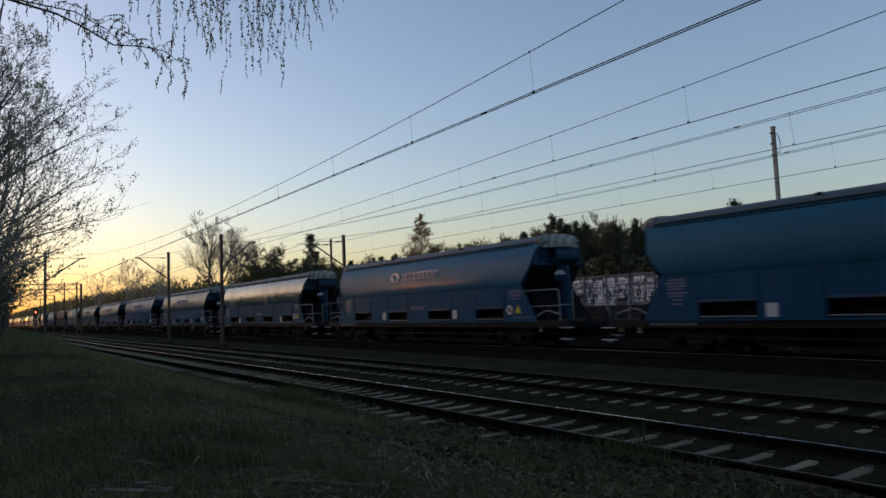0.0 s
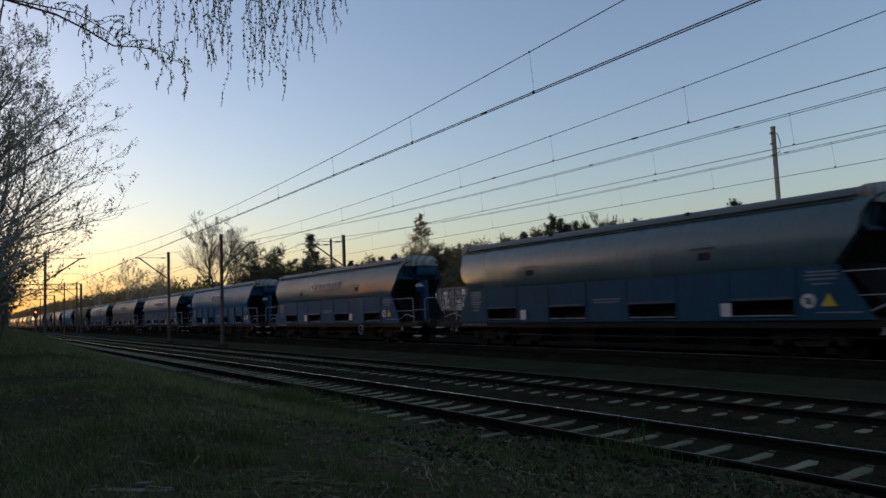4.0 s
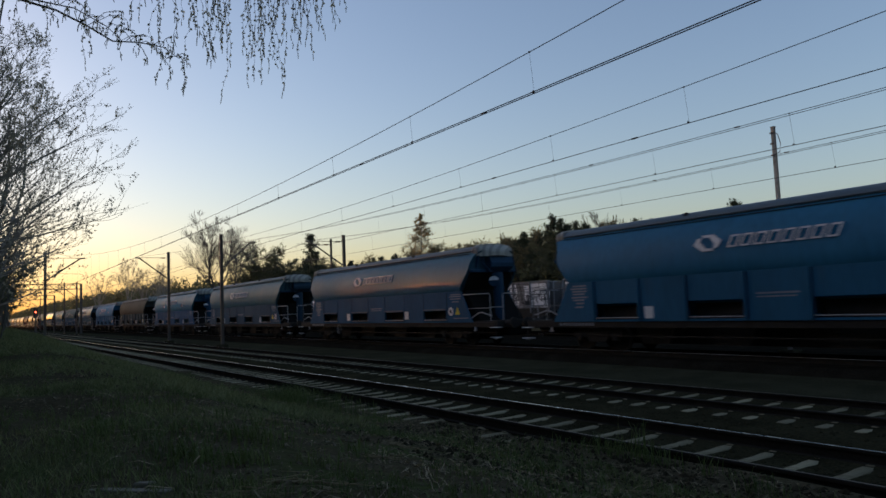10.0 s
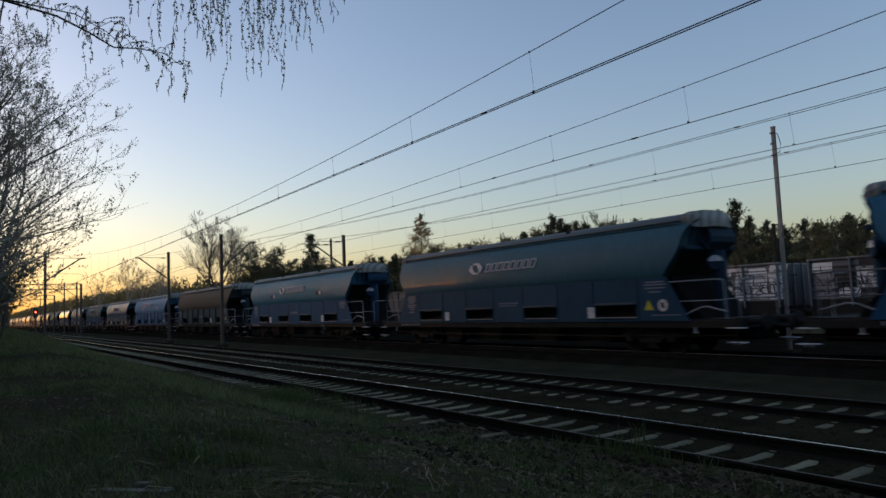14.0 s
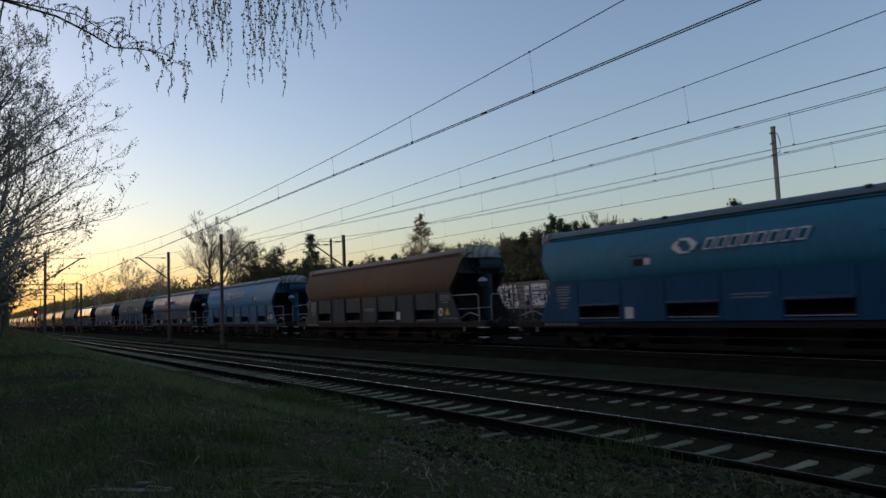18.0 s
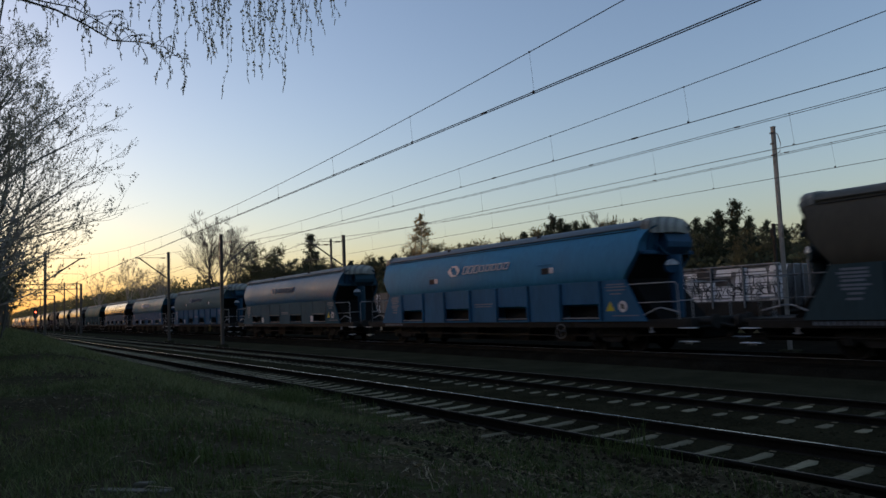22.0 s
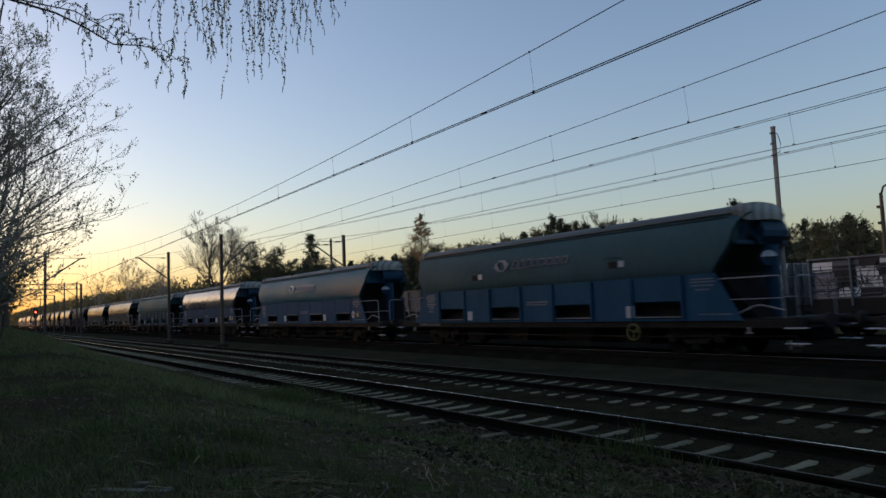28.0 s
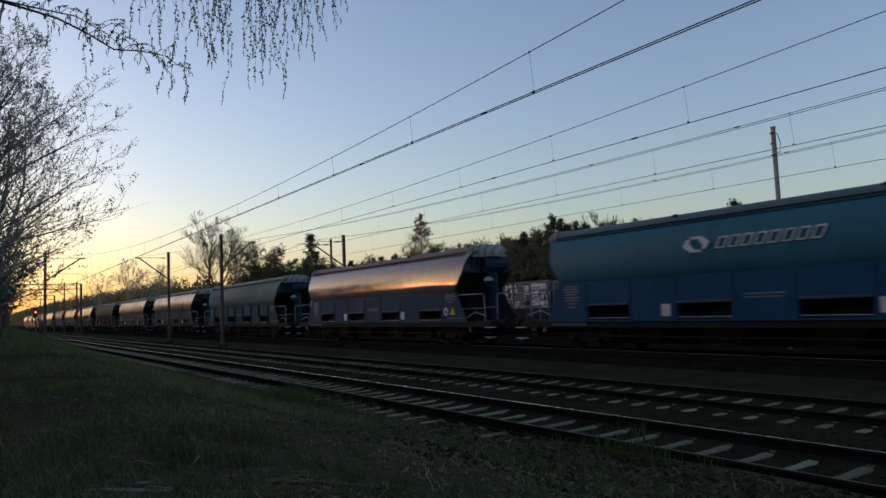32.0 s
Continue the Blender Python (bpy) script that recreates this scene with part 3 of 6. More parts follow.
def wheelset_geo():
    wheel, tread = Geo(), Geo()
    wheel.tube([(0, -0.95, 0), (0, 0.95, 0)], 0.085, 12)
    for s in (-1, 1):
        wheel.tube([(0, s * 0.69, 0), (0, s * 0.715, 0), (0, s * 0.72, 0), (0, s * 0.8, 0)], [0.48, 0.475, 0.452, 0.446], 28)
        wheel.tube([(0, s * 0.8, 0), (0, s * 0.86, 0)], [0.16, 0.12], 16)
        for k in range(6):
            w = k * math.pi / 3
            wheel.tube([(math.cos(w) * 0.26, s * 0.79, math.sin(w) * 0.26), (math.cos(w) * 0.26, s * 0.815, math.sin(w) * 0.26)], 0.05, 8)
    tread.tube([(0, -0.722, 0), (0, -0.812, 0), (0, -0.813, 0)], [0.455, 0.455, 0.415], 28, caps=False)
    return wheel.mesh("wheelset", M["wheel"]), tread.mesh("tread", M["tread"])


WHEEL, TREAD = wheelset_geo()


def handrail(g, pts, r=0.019):
    return g.tube(pts, r, 8)


def logo(parent, mat, x0, z0, length, lower):
    """The operator's mark as plain shapes: two hooked wedges and a row of slanted blocks."""
    s = length / 5.0
    y0, y1 = -1.497, -1.488

    def face(poly):
        # lies on the bulging side: follow its slope a little
        g = Geo()
        n = len(poly)
        vs = [(x, y0 + 0.10 * max(0, (z - 3.3)) ** 1.3 * 1.6, z) for x, z in poly] + [(x, y1 + 0.03 + 0.10 * max(0, (z - 3.3)) ** 1.3 * 1.6, z) for x, z in poly]
        return g.add(vs, [tuple(range(n)), tuple(range(n, 2 * n))[::-1]] + [(k, k + n, (k + 1) % n + n, (k + 1) % n) for k in range(n)])
    # two bent arrowheads round a small open diamond, then a row of slanting open blocks
    arrow = [(0.0, -0.03), (0.13, 0.17), (0.3, 0.2), (0.24, 0.06), (0.44, -0.17), (0.66, -0.17), (0.76, -0.25), (0.3, -0.25)]
    part("emblem_arrow", face([(x0 + x * s, z0 + z * s) for x, z in arrow]), mat, parent)
    part("emblem_arrow", face([(x0 + (1.04 - x) * s, z0 + (0.02 - z) * s) for x, z in arrow]), mat, parent)
    x = 1.32
    for k in range(8):
        w, h, t, sl = 0.33, (0.15 if lower and k > 2 else 0.19), 0.048, 0.09
        ring = [(0, -h), (w, -h), (w, h), (0, h)]
        inner = [(t, -h + t), (w - t, -h + t), (w - t, h - t), (t, h - t)]

        def put(q):
            return [(x0 + (x + a + sl * b / 0.2) * s, z0 + b * s) for a, b in q]
        g = Geo()
        o, n = put(ring), put(inner)
        for a in range(4):
            b = (a + 1) % 4
            quad = face([o[a], o[b], n[b], n[a]])
            g.add(quad.v, quad.f)
        part("mark_block", g, mat, parent)
        x += w + 0.12
    return parent


def wagon(kind):
    """kind: 'plain' has smooth skirts, 'ribbed' has upright ribs; both run on two bogies."""
    w = thing("hopper_wagon", "hopper wagon with curved sides on two bogies", "goods wagon", group="goods train")
    tub = part("tub", tub_geo(), M["tub"], w, smooth=True)
    for s in (-1, 1):
        ring = []
        for z, wy in ((2.5, 1.39), (2.85, 1.465), (3.3, 1.42), (3.45, 1.385), (3.8, 1.28), (4.05, 1.16), (4.2, 1.06), (4.33, 0.92)):
            L = tub_end(z)
            ring += [(s * (L + 0.045), -wy, z), (s * (L + 0.065), 0, z), (s * (L + 0.045), wy, z)]
        sheet = Geo().add(ring, [(i * 3 + k, i * 3 + k + 1, i * 3 + k + 4, i * 3 + k + 3) for i in range(7) for k in (0, 1)])
        sheet.add([(x + s * 0.02, y, z) for x, y, z in ring], [(i * 3 + k, i * 3 + k + 1, i * 3 + k + 4, i * 3 + k + 3) for i in range(7) for k in (0, 1)])
        part("end_sheet", sheet, M["skirt"], tub, "end sheet in the tub's colour, darkened as in shade")
    part("waist_seam", Geo().box((0, -1.405, 2.56), (16.3, 0.05, 0.05), 0.015), M["hollow"], tub, "dark seam along the waist")
    part("roof_seam", Geo().box((0, -1.075, 4.235), (17.5, 0.03, 0.028), 0.008), M["hollow"], tub, "dark seam below the roof cover")
    roof = part("roof_cover", roof_geo(), M["roof"], w, "long dull roof cover", smooth=True)
    for s in (-1, 1):
        part("roof_end_cap", cap_geo(s), M["cap"], roof, "end cap with faded slanting stripes")
    for x in (-3.2, 3.4):
        part("roof_catch", Geo().box((x, -0.9, 4.53), (0.18, 0.1, 0.12), 0.02), M["steel"], roof)
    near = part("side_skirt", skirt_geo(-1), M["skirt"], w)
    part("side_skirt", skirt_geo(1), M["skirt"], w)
    for x in HATCH_X:
        # the plate behind each opening is coloured near-black for the shade inside
        part("discharge_hatch", Geo().box((x, -0.9, 1.42), (2.02, 0.22, 0.66)), M["hollow"], w, "discharge opening, its inner shade painted near-black")
        if kind == "plain":
            part("hatch_lid", Geo().slab([(x - 0.97, 1.66), (x + 0.97, 1.66), (x + 0.96, 1.735), (x - 0.96, 1.735)], -1.50, -1.436), M["lid"], near, "hinged lid over the opening")
        part("hatch_bar", Geo().tube([(x - 0.96, -1.43, 1.21), (x + 0.96, -1.43, 1.21)], 0.018, 6), M["railing"], near)
    # upright ribs stand on both sides of every opening
    # a thin dark strip laid beside each rib paints its shadow line
    for x in HATCH_X:
        for e in (-1, 1):
            if kind == "ribbed":
                part("skirt_rib", Geo().box((x + e * 1.05, -1.47, 1.82), (0.075, 0.085, 1.44), 0.012), M["skirt"], near)
                part("rib_gap", Geo().box((x + e * 1.05 + 0.06, -1.4325, 1.82), (0.035, 0.006, 1.4)), M["hollow"], near)
            else:
                part("skirt_seam", Geo().box((x + e * 1.05, -1.434, 1.82), (0.06, 0.03, 1.44), 0.01), M["skirt"], near)
                part("rib_gap", Geo().box((x + e * 1.05 + 0.045, -1.4325, 1.82), (0.02, 0.006, 1.4)), M["hollow"], near)
    # underframe
    for s in (-1, 1):
        part("sole_bar", Geo().box((0, s * 1.32, 0.97), (21.6, 0.12, 0.24), 0.02), M["steel"], w)
        part("headstock", Geo().box((s * 10.85, 0, 1.0), (0.18, 2.7, 0.34), 0.03), M["steel"], w)
        part("end_platform", Geo().box((s * 9.9, 0, 1.115), (2.0, 2.6, 0.05), 0.01), M["steel"], w)
        for e in (-1, 1):
            b = part("buffer", Geo().tube([(s * 10.92, e * 0.875, 1.04), (s * 11.4, e * 0.875, 1.04)], 0.1, 12), M["steel"], w)
            part("buffer_head", Geo().tube([(s * 11.4, e * 0.875, 1.04), (s * 11.44, e * 0.875, 1.04), (s * 11.55, e * 0.875, 1.04)], [0.17, 0.24, 0.23], 18), M["steel"], b)
        part("coupling", Geo().tube([(s * 10.9, 0, 0.98), (s * 11.5, 0, 0.85), (s * 11.97, 0, 0.9)], 0.05, 8), M["steel"], w)
        # railings with their bent hand rail, ladder and step
        for e in (-1, 1):
            g = Geo()
            y = e * 1.36
            handrail(g, [(s * 8.3, y, 2.35), (s * 10.36, y, 2.35), (s * 10.45, y, 2.32), (s * 10.49, y, 2.24), (s * 10.51, y, 1.14)])
            part("railing", g, M["railing" if s > 0 else "darkrailing"], w, "bent pale handrail" if s > 0 else "bent dark handrail")
            part("railing_bar", handrail(Geo(), [(s * 8.78, y, 1.71), (s * 10.5, y, 1.71)], 0.015), M["railing" if s > 0 else "darkrailing"], w)
            part("step", Geo().box((s * 10.84, e * 1.38, 0.86), (0.6, 0.22, 0.03), 0.008), M["white"], w, "pale steel step")
            part("step", Geo().box((s * 10.84, e * 1.38, 0.43), (0.6, 0.22, 0.03), 0.008), M["white"], w, "pale steel step")
            part("step_hanger", Geo().box((s * 10.84, e * 1.4, 0.6), (0.04, 0.03, 0.5), 0.005), M["steel"], w)
            part("step_hanger", Geo().box((s * 10.84, e * 1.39, 0.39), (0.24, 0.03, 0.08), 0.01), M["white"], w)
        part("end_railing", handrail(handrail(Geo(), [(s * 10.5, -0.65, 1.14), (s * 10.5, -0.65, 2.26), (s * 10.5, -0.57, 2.34), (s * 10.5, 0.1, 2.34)]),
                                      [(s * 10.5, -1.36, 1.74), (s * 10.5, -0.65, 1.74)], 0.014), M["railing"], w, "pale end railing")
        part("brake_rod", Geo().tube([(s * 8.8, -1.3, 1.2), (s * 9.55, -1.3, 1.5), (s * 9.8, -1.3, 1.52), (s * 10.5, -1.3, 1.36)], 0.025, 6), M["railing"], w)
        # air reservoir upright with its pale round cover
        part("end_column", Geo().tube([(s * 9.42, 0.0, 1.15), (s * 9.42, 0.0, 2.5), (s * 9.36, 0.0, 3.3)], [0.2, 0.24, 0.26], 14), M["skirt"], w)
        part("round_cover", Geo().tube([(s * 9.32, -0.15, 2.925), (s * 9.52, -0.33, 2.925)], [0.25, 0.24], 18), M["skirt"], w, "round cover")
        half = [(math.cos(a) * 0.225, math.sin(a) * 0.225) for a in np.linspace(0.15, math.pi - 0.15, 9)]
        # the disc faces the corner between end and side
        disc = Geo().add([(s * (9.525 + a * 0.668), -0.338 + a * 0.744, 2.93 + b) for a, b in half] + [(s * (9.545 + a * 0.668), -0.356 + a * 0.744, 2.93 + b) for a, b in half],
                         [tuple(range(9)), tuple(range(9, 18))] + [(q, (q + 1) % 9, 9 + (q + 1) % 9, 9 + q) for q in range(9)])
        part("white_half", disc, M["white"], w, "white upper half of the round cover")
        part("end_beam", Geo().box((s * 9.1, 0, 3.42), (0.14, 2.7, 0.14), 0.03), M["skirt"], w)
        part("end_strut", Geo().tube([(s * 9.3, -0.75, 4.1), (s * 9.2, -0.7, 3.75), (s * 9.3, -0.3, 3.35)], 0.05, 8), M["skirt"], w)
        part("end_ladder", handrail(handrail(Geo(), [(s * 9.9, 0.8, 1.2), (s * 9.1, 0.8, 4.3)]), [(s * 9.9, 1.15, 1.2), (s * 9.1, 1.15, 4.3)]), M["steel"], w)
        # end sheets, draw gear and bolster get the painted-in shade of the wagon end
        part("end_bulkhead", Geo().slab([(s * 7.4, 1.14), (s * 9.6, 1.14), (s * 8.3, 2.7), (s * 8.1, 2.7)], -1.2, 1.25), M["shadeblack"], w, "sloping end sheet coloured black as in shade")
        part("end_sheet", Geo().slab([(s * 8.33, 2.5), (s * 8.38, 2.5), (s * 9.06, 3.44), (s * 9.02, 3.44)], -1.31, 1.31), M["shadeblack"], w, "lower end of the tub coloured black as in shade")
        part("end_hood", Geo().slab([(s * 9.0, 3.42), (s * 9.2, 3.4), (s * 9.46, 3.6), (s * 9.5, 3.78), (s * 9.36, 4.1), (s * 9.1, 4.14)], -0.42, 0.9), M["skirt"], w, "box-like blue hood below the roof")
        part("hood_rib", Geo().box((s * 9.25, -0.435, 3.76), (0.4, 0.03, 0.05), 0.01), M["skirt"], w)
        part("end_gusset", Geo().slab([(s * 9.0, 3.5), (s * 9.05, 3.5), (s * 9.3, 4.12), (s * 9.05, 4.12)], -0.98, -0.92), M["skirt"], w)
        part("draw_gear", Geo().box((s * 9.9, 0, 0.72), (1.9, 1.3, 0.5), 0.06), M["shadeblack"], w)
        part("bolster", Geo().box((s * 7.3, 0, 0.5), (3.0, 0.5, 0.5), 0.08), M["shadeblack"], w)
        # bogie
        bogie = part("bogie", Geo().box((s * 7.3, 0, 0.66), (0.5, 2.1, 0.24), 0.04), M["steel"], w)
        for e in (-1, 1):
            g = Geo()
            g.slab([(s * 7.3 - 1.25, 0.52), (s * 7.3 - 0.55, 0.48), (s * 7.3 - 0.4, 0.34), (s * 7.3 + 0.4, 0.34), (s * 7.3 + 0.55, 0.48), (s * 7.3 + 1.25, 0.52),
                    (s * 7.3 + 1.25, 0.70), (s * 7.3 + 0.5, 0.80), (s * 7.3 - 0.5, 0.80), (s * 7.3 - 1.25, 0.70)], e * 1.02, e * 1.1)
            part("bogie_side_frame", g, M["steel"], bogie)
            for a in (-0.9, 0.9):
                part("axle_box", Geo().box((s * 7.3 + a, e * 1.06, 0.5), (0.3, 0.24, 0.3), 0.05), M["steel"], bogie)
                part("spring", Geo().tube([(s * 7.3 + a * 0.62, e * 1.06, 0.5), (s * 7.3 + a * 0.62, e * 1.06, 0.76)], 0.1, 10), M["steel"], bogie)
        for a in (-0.9, 0.9):
            ws = part("wheelset", WHEEL, None, w, at=pose(s * 7.3 + a, 0, 0.457))
            part("tread", TREAD, None, ws, "worn wheel tread")
    part("centre_sill", Geo().box((0, 0, 0.72), (21.4, 0.6, 0.46), 0.04), M["steel"], w)
    for x in (-4.7, -1.75, 1.9, 4.7):
        part("discharge_chute", Geo().slab([(x - 0.85, 1.0), (x + 0.85, 1.0), (x + 0.6, 0.3), (x - 0.6, 0.3)], -0.98, 0.98), M["steel"], w)
    part("discharge_trough", Geo().slab([(-5.7, 0.95), (5.7, 0.95), (5.4, 0.26), (-5.4, 0.26)], -0.35, 0.35), M["steel"], w)
    part("brake_pipe", Geo().tube([(-10.6, -1.1, 0.62), (-5.9, -1.15, 0.55), (5.9, -1.15, 0.55), (10.6, -1.1, 0.62)], 0.03, 6), M["steel"], w)
    part("air_reservoir", Geo().tube([(-2.4, -0.7, 0.72), (-2.35, -0.7, 0.72), (-1.05, -0.7, 0.72), (-1.0, -0.7, 0.72)], [0.12, 0.19, 0.19, 0.12], 14), M["steel"], w)
    part("brake_cylinder", Geo().tube([(1.2, -0.8, 0.7), (2.1, -0.8, 0.7)], 0.2, 12), M["steel"], w)
    for x in (-9.4, 9.4):
        part("lifting_bracket", Geo().slab([(x - 0.1, 0.7), (x + 0.1, 0.7), (x + 0.1, 0.74), (x + 0.03, 0.75), (x + 0.03, 0.88), (x - 0.03, 0.88), (x - 0.03, 0.75), (x - 0.1, 0.74)], -1.44, -1.385), M["railing"], w, "pale lifting bracket")
    # markings
    for x, z in ((-4.52, 1.38), (4.95, 1.40)):
        part("card_holder", Geo().box((x, -1.444, z), (0.36, 0.02, 0.40), 0.006), M["white"], near, "white card in its holder")
    for i, (z, l) in enumerate(((2.38, 0.8), (2.29, 0.95), (2.18, 0.85), (2.05, 0.5))):
        part("text_bar", Geo().box((7.9, -1.4335, z), (l, 0.007, 0.045)), M["faded"], near)
    for i, (z, l) in enumerate(((2.4, 0.7), (2.3, 0.8), (2.2, 0.75), (2.1, 0.6), (1.98, 0.8), (1.88, 0.6), (1.76, 0.4), (1.62, 0.4))):
        part("text_bar", Geo().box((-7.75 - (i % 2) * 0.05, -1.4335, z), (l, 0.007, 0.06)), M["faded"], near)
    part("text_bar", Geo().box((0.1, -1.4335, 1.87), (1.3, 0.007, 0.055)), M["faded"], near)
    part("text_bar", Geo().box((0.06, -1.4335, 1.77), (1.2, 0.007, 0.04)), M["faded"], near)
    part("text_bar", Geo().box((8.3, -1.4335, 1.28), (1.2, 0.007, 0.035)), M["faded"], near)
    for k in range(11):
        part("number_bar", Geo().box((-8.9 + k * 0.17, -1.384, 0.99), (0.09, 0.007, 0.11)), M["faded"], w)
    return w


def emblem(w, near, swap):
    """White ring with a black sign and a yellow warning triangle on the end of the skirt."""
    xe, xt = (7.5, 8.06) if swap else (8.2, 7.62)
    ring = [(xe + math.cos(a) * 0.2, 1.6 + math.sin(a) * 0.2) for a in np.linspace(0, 2 * math.pi, 20, endpoint=False)]
    part("round_sign", Geo().slab(ring, -1.436, -1.431), M["white"], near, "round white sign")
    part("sign_bar", Geo().box((xe, -1.4375, 1.6), (0.13, 0.004, 0.16)), M["black"], near)
    part("sign_bar", Geo().box((xe, -1.4375, 1.6), (0.3, 0.004, 0.03), m=Matrix.Rotation(radians(40), 3, "Y")), M["black"], near)
    part("warning_triangle", Geo().slab([(xt - 0.2, 1.45), (xt + 0.2, 1.45), (xt, 1.79)], -1.436, -1.431), M["yellow"], near, "yellow warning triangle")


def inspection_window(tub, x, plate):
    part("inspection_port", Geo().box((x, -1.487, 3.07), (0.42, 0.03, 0.24), 0.01), M["hollow"], tub, "dark inspection port")
    part("port_visor", Geo().box((x - 0.05, -1.485, 3.33), (0.9, 0.03, 0.03), 0.008), M["tub"], tub)
    if plate:
        part("port_plate", Geo().box((x + 0.38, -1.492, 3.08), (0.26, 0.03, 0.22), 0.01), M["white"], tub, "small white plate")


def handwheel(w, x, mat):
    g = Geo()
    ring = [(x + math.cos(a) * 0.27, -1.52, 0.72 + math.sin(a) * 0.27) for a in np.linspace(0, 2 * math.pi, 25)]
    g.tube(ring, 0.02, 6, caps=False)
    for k in range(3):
        a = math.pi / 2 + 2.094 * k + 3.14
        g.tube([(x, -1.52, 0.72), (x + math.cos(a) * 0.27, -1.52, 0.72 + math.sin(a) * 0.27)], 0.016, 6)
    g.tube([(x, -1.52, 0.72), (x, -1.3, 0.72)], 0.03, 8)
    part("brake_handwheel", g, mat, w, "spoked brake handwheel")


# kind, tub colour, skirt colour, worn gloss, mark (w white, f faded, - none), ports, handwheel, emblem, label
# paints of the wagons, tubs and skirts
TUB = dict(
    a=(0.012, 0.105, 0.165),
    b=(0.014, 0.122, 0.215),
    c=(0.0572, 0.114, 0.127),
    d=(0.031, 0.098, 0.134),
    e=(0.011, 0.118, 0.215),
    f=(0.018, 0.107, 0.172),
    g=(0.03, 0.112, 0.15),
    h=(0.0142, 0.151, 0.227),
    i=(0.066, 0.061, 0.048),
    j=(0.0228, 0.191, 0.34),
    k=(0.02, 0.112, 0.2),
    l=(0.042, 0.1, 0.115),
    m=(0.02, 0.122, 0.17),
    n=(0.105, 0.113, 0.13),
    o=(0.0196, 0.105, 0.113),
    p=(0.1, 0.108, 0.117),
    q=(0.08, 0.072, 0.064),
    r=(0.12, 0.12, 0.128),
    s=(0.108, 0.115, 0.123),
    t=(0.0364, 0.0957, 0.106),
    u=(0.0088, 0.142, 0.239),
)
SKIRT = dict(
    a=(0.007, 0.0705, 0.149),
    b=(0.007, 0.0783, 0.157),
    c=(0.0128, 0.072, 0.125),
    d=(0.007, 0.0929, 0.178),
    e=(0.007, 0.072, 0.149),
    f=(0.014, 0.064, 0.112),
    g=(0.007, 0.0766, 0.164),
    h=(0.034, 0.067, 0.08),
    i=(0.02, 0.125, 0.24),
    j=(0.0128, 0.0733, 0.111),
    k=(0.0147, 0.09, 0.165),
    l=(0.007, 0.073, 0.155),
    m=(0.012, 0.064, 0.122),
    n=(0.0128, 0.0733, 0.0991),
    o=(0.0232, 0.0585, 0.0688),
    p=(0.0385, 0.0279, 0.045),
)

# kind, paint of tub and skirt, worn gloss, mark, ports, handwheel, emblem, label
LEADING = [
    ("plain", "a", "a", 0.48, "-", 0, 5.1, 0, "blue hopper wagon with a slightly greenish tub"),
    ("plain", "b", "b", 0.5, "w", 0, 0, 1, "blue hopper wagon with a white painted mark"),
    ("plain", "c", "c", 0.2, "-", 1, 0, 1, "grey-blue glossy hopper wagon without a mark"),
    ("plain", "d", "b", 0.42, "w", 1, 4.85, 1, "slate blue hopper wagon with a pale worn mark"),
    ("ribbed", "e", "d", 0.52, "w", 0, 0, 2, "clean mid-blue hopper wagon with a white mark"),
    ("plain", "f", "e", 0.48, "w", 0, -4.6, 1, "dull blue hopper wagon with a white mark"),
    ("plain", "g", "f", 0.52, "w", 0, 0, 2, "weathered blue hopper wagon with a white mark"),
    ("plain", "h", "g", 0.52, "w", 2, 5.1, 3, "light blue hopper wagon with a white mark"),
    ("ribbed", "i", "h", 0.78, "-", 0, 0, 1, "rust-brown hopper wagon with grey-green ribbed skirts"),
    ("ribbed", "j", "i", 0.58, "w", 2, 5.1, 2, "bright light blue hopper wagon with ribbed skirts"),
    ("plain", "k", "j", 0.45, "f", 0, 0, 2, "grey-blue hopper wagon with a worn mark"),
    ("ribbed", "l", "k", 0.68, "f", 2, 5.1, 3, "grimy grey-teal hopper wagon with blue ribbed skirts"),
    ("plain", "m", "l", 0.5, "w", 0, 0, 1, "blue hopper wagon with a worn white mark"),
    ("plain", "n", "m", 0.16, "-", 0, 0, 1, "silvery glossy hopper wagon with blue skirts"),
]
# the rest stays far off and carries no marks
TRAILING = [
    ("ribbed", "o", "n", 0.58, "dark slate hopper wagon with ribbed skirts"),
    ("plain", "p", "o", 0.32, "silvery hopper wagon with a glossy tub"),
    ("plain", "p", "o", 0.34, "silvery hopper wagon with a glossy tub"),
    ("ribbed", "q", "p", 0.66, "dull brown-grey hopper wagon"),
    ("plain", "r", "o", 0.32, "silvery hopper wagon with a glossy tub"),
    ("plain", "s", "o", 0.34, "silvery hopper wagon with a glossy tub"),
    ("plain", "t", "b", 0.5, "slate blue hopper wagon"),
    ("plain", "n", "o", 0.34, "silvery hopper wagon with a glossy tub"),
    ("ribbed", "t", "b", 0.56, "slate blue hopper wagon with ribbed skirts"),
    ("plain", "n", "b", 0.36, "silvery hopper wagon with a glossy tub"),
    ("plain", "u", "b", 0.5, "plain blue hopper wagon with smooth skirts"),
    ("plain", "n", "b", 0.36, "silvery hopper wagon with a glossy tub"),
]
WAGONS = LEADING + [(kind, tub, skirt, worn, "-", 0, 0, 0, label) for kind, tub, skirt, worn, label in TRAILING]
WAGON_OBS = []


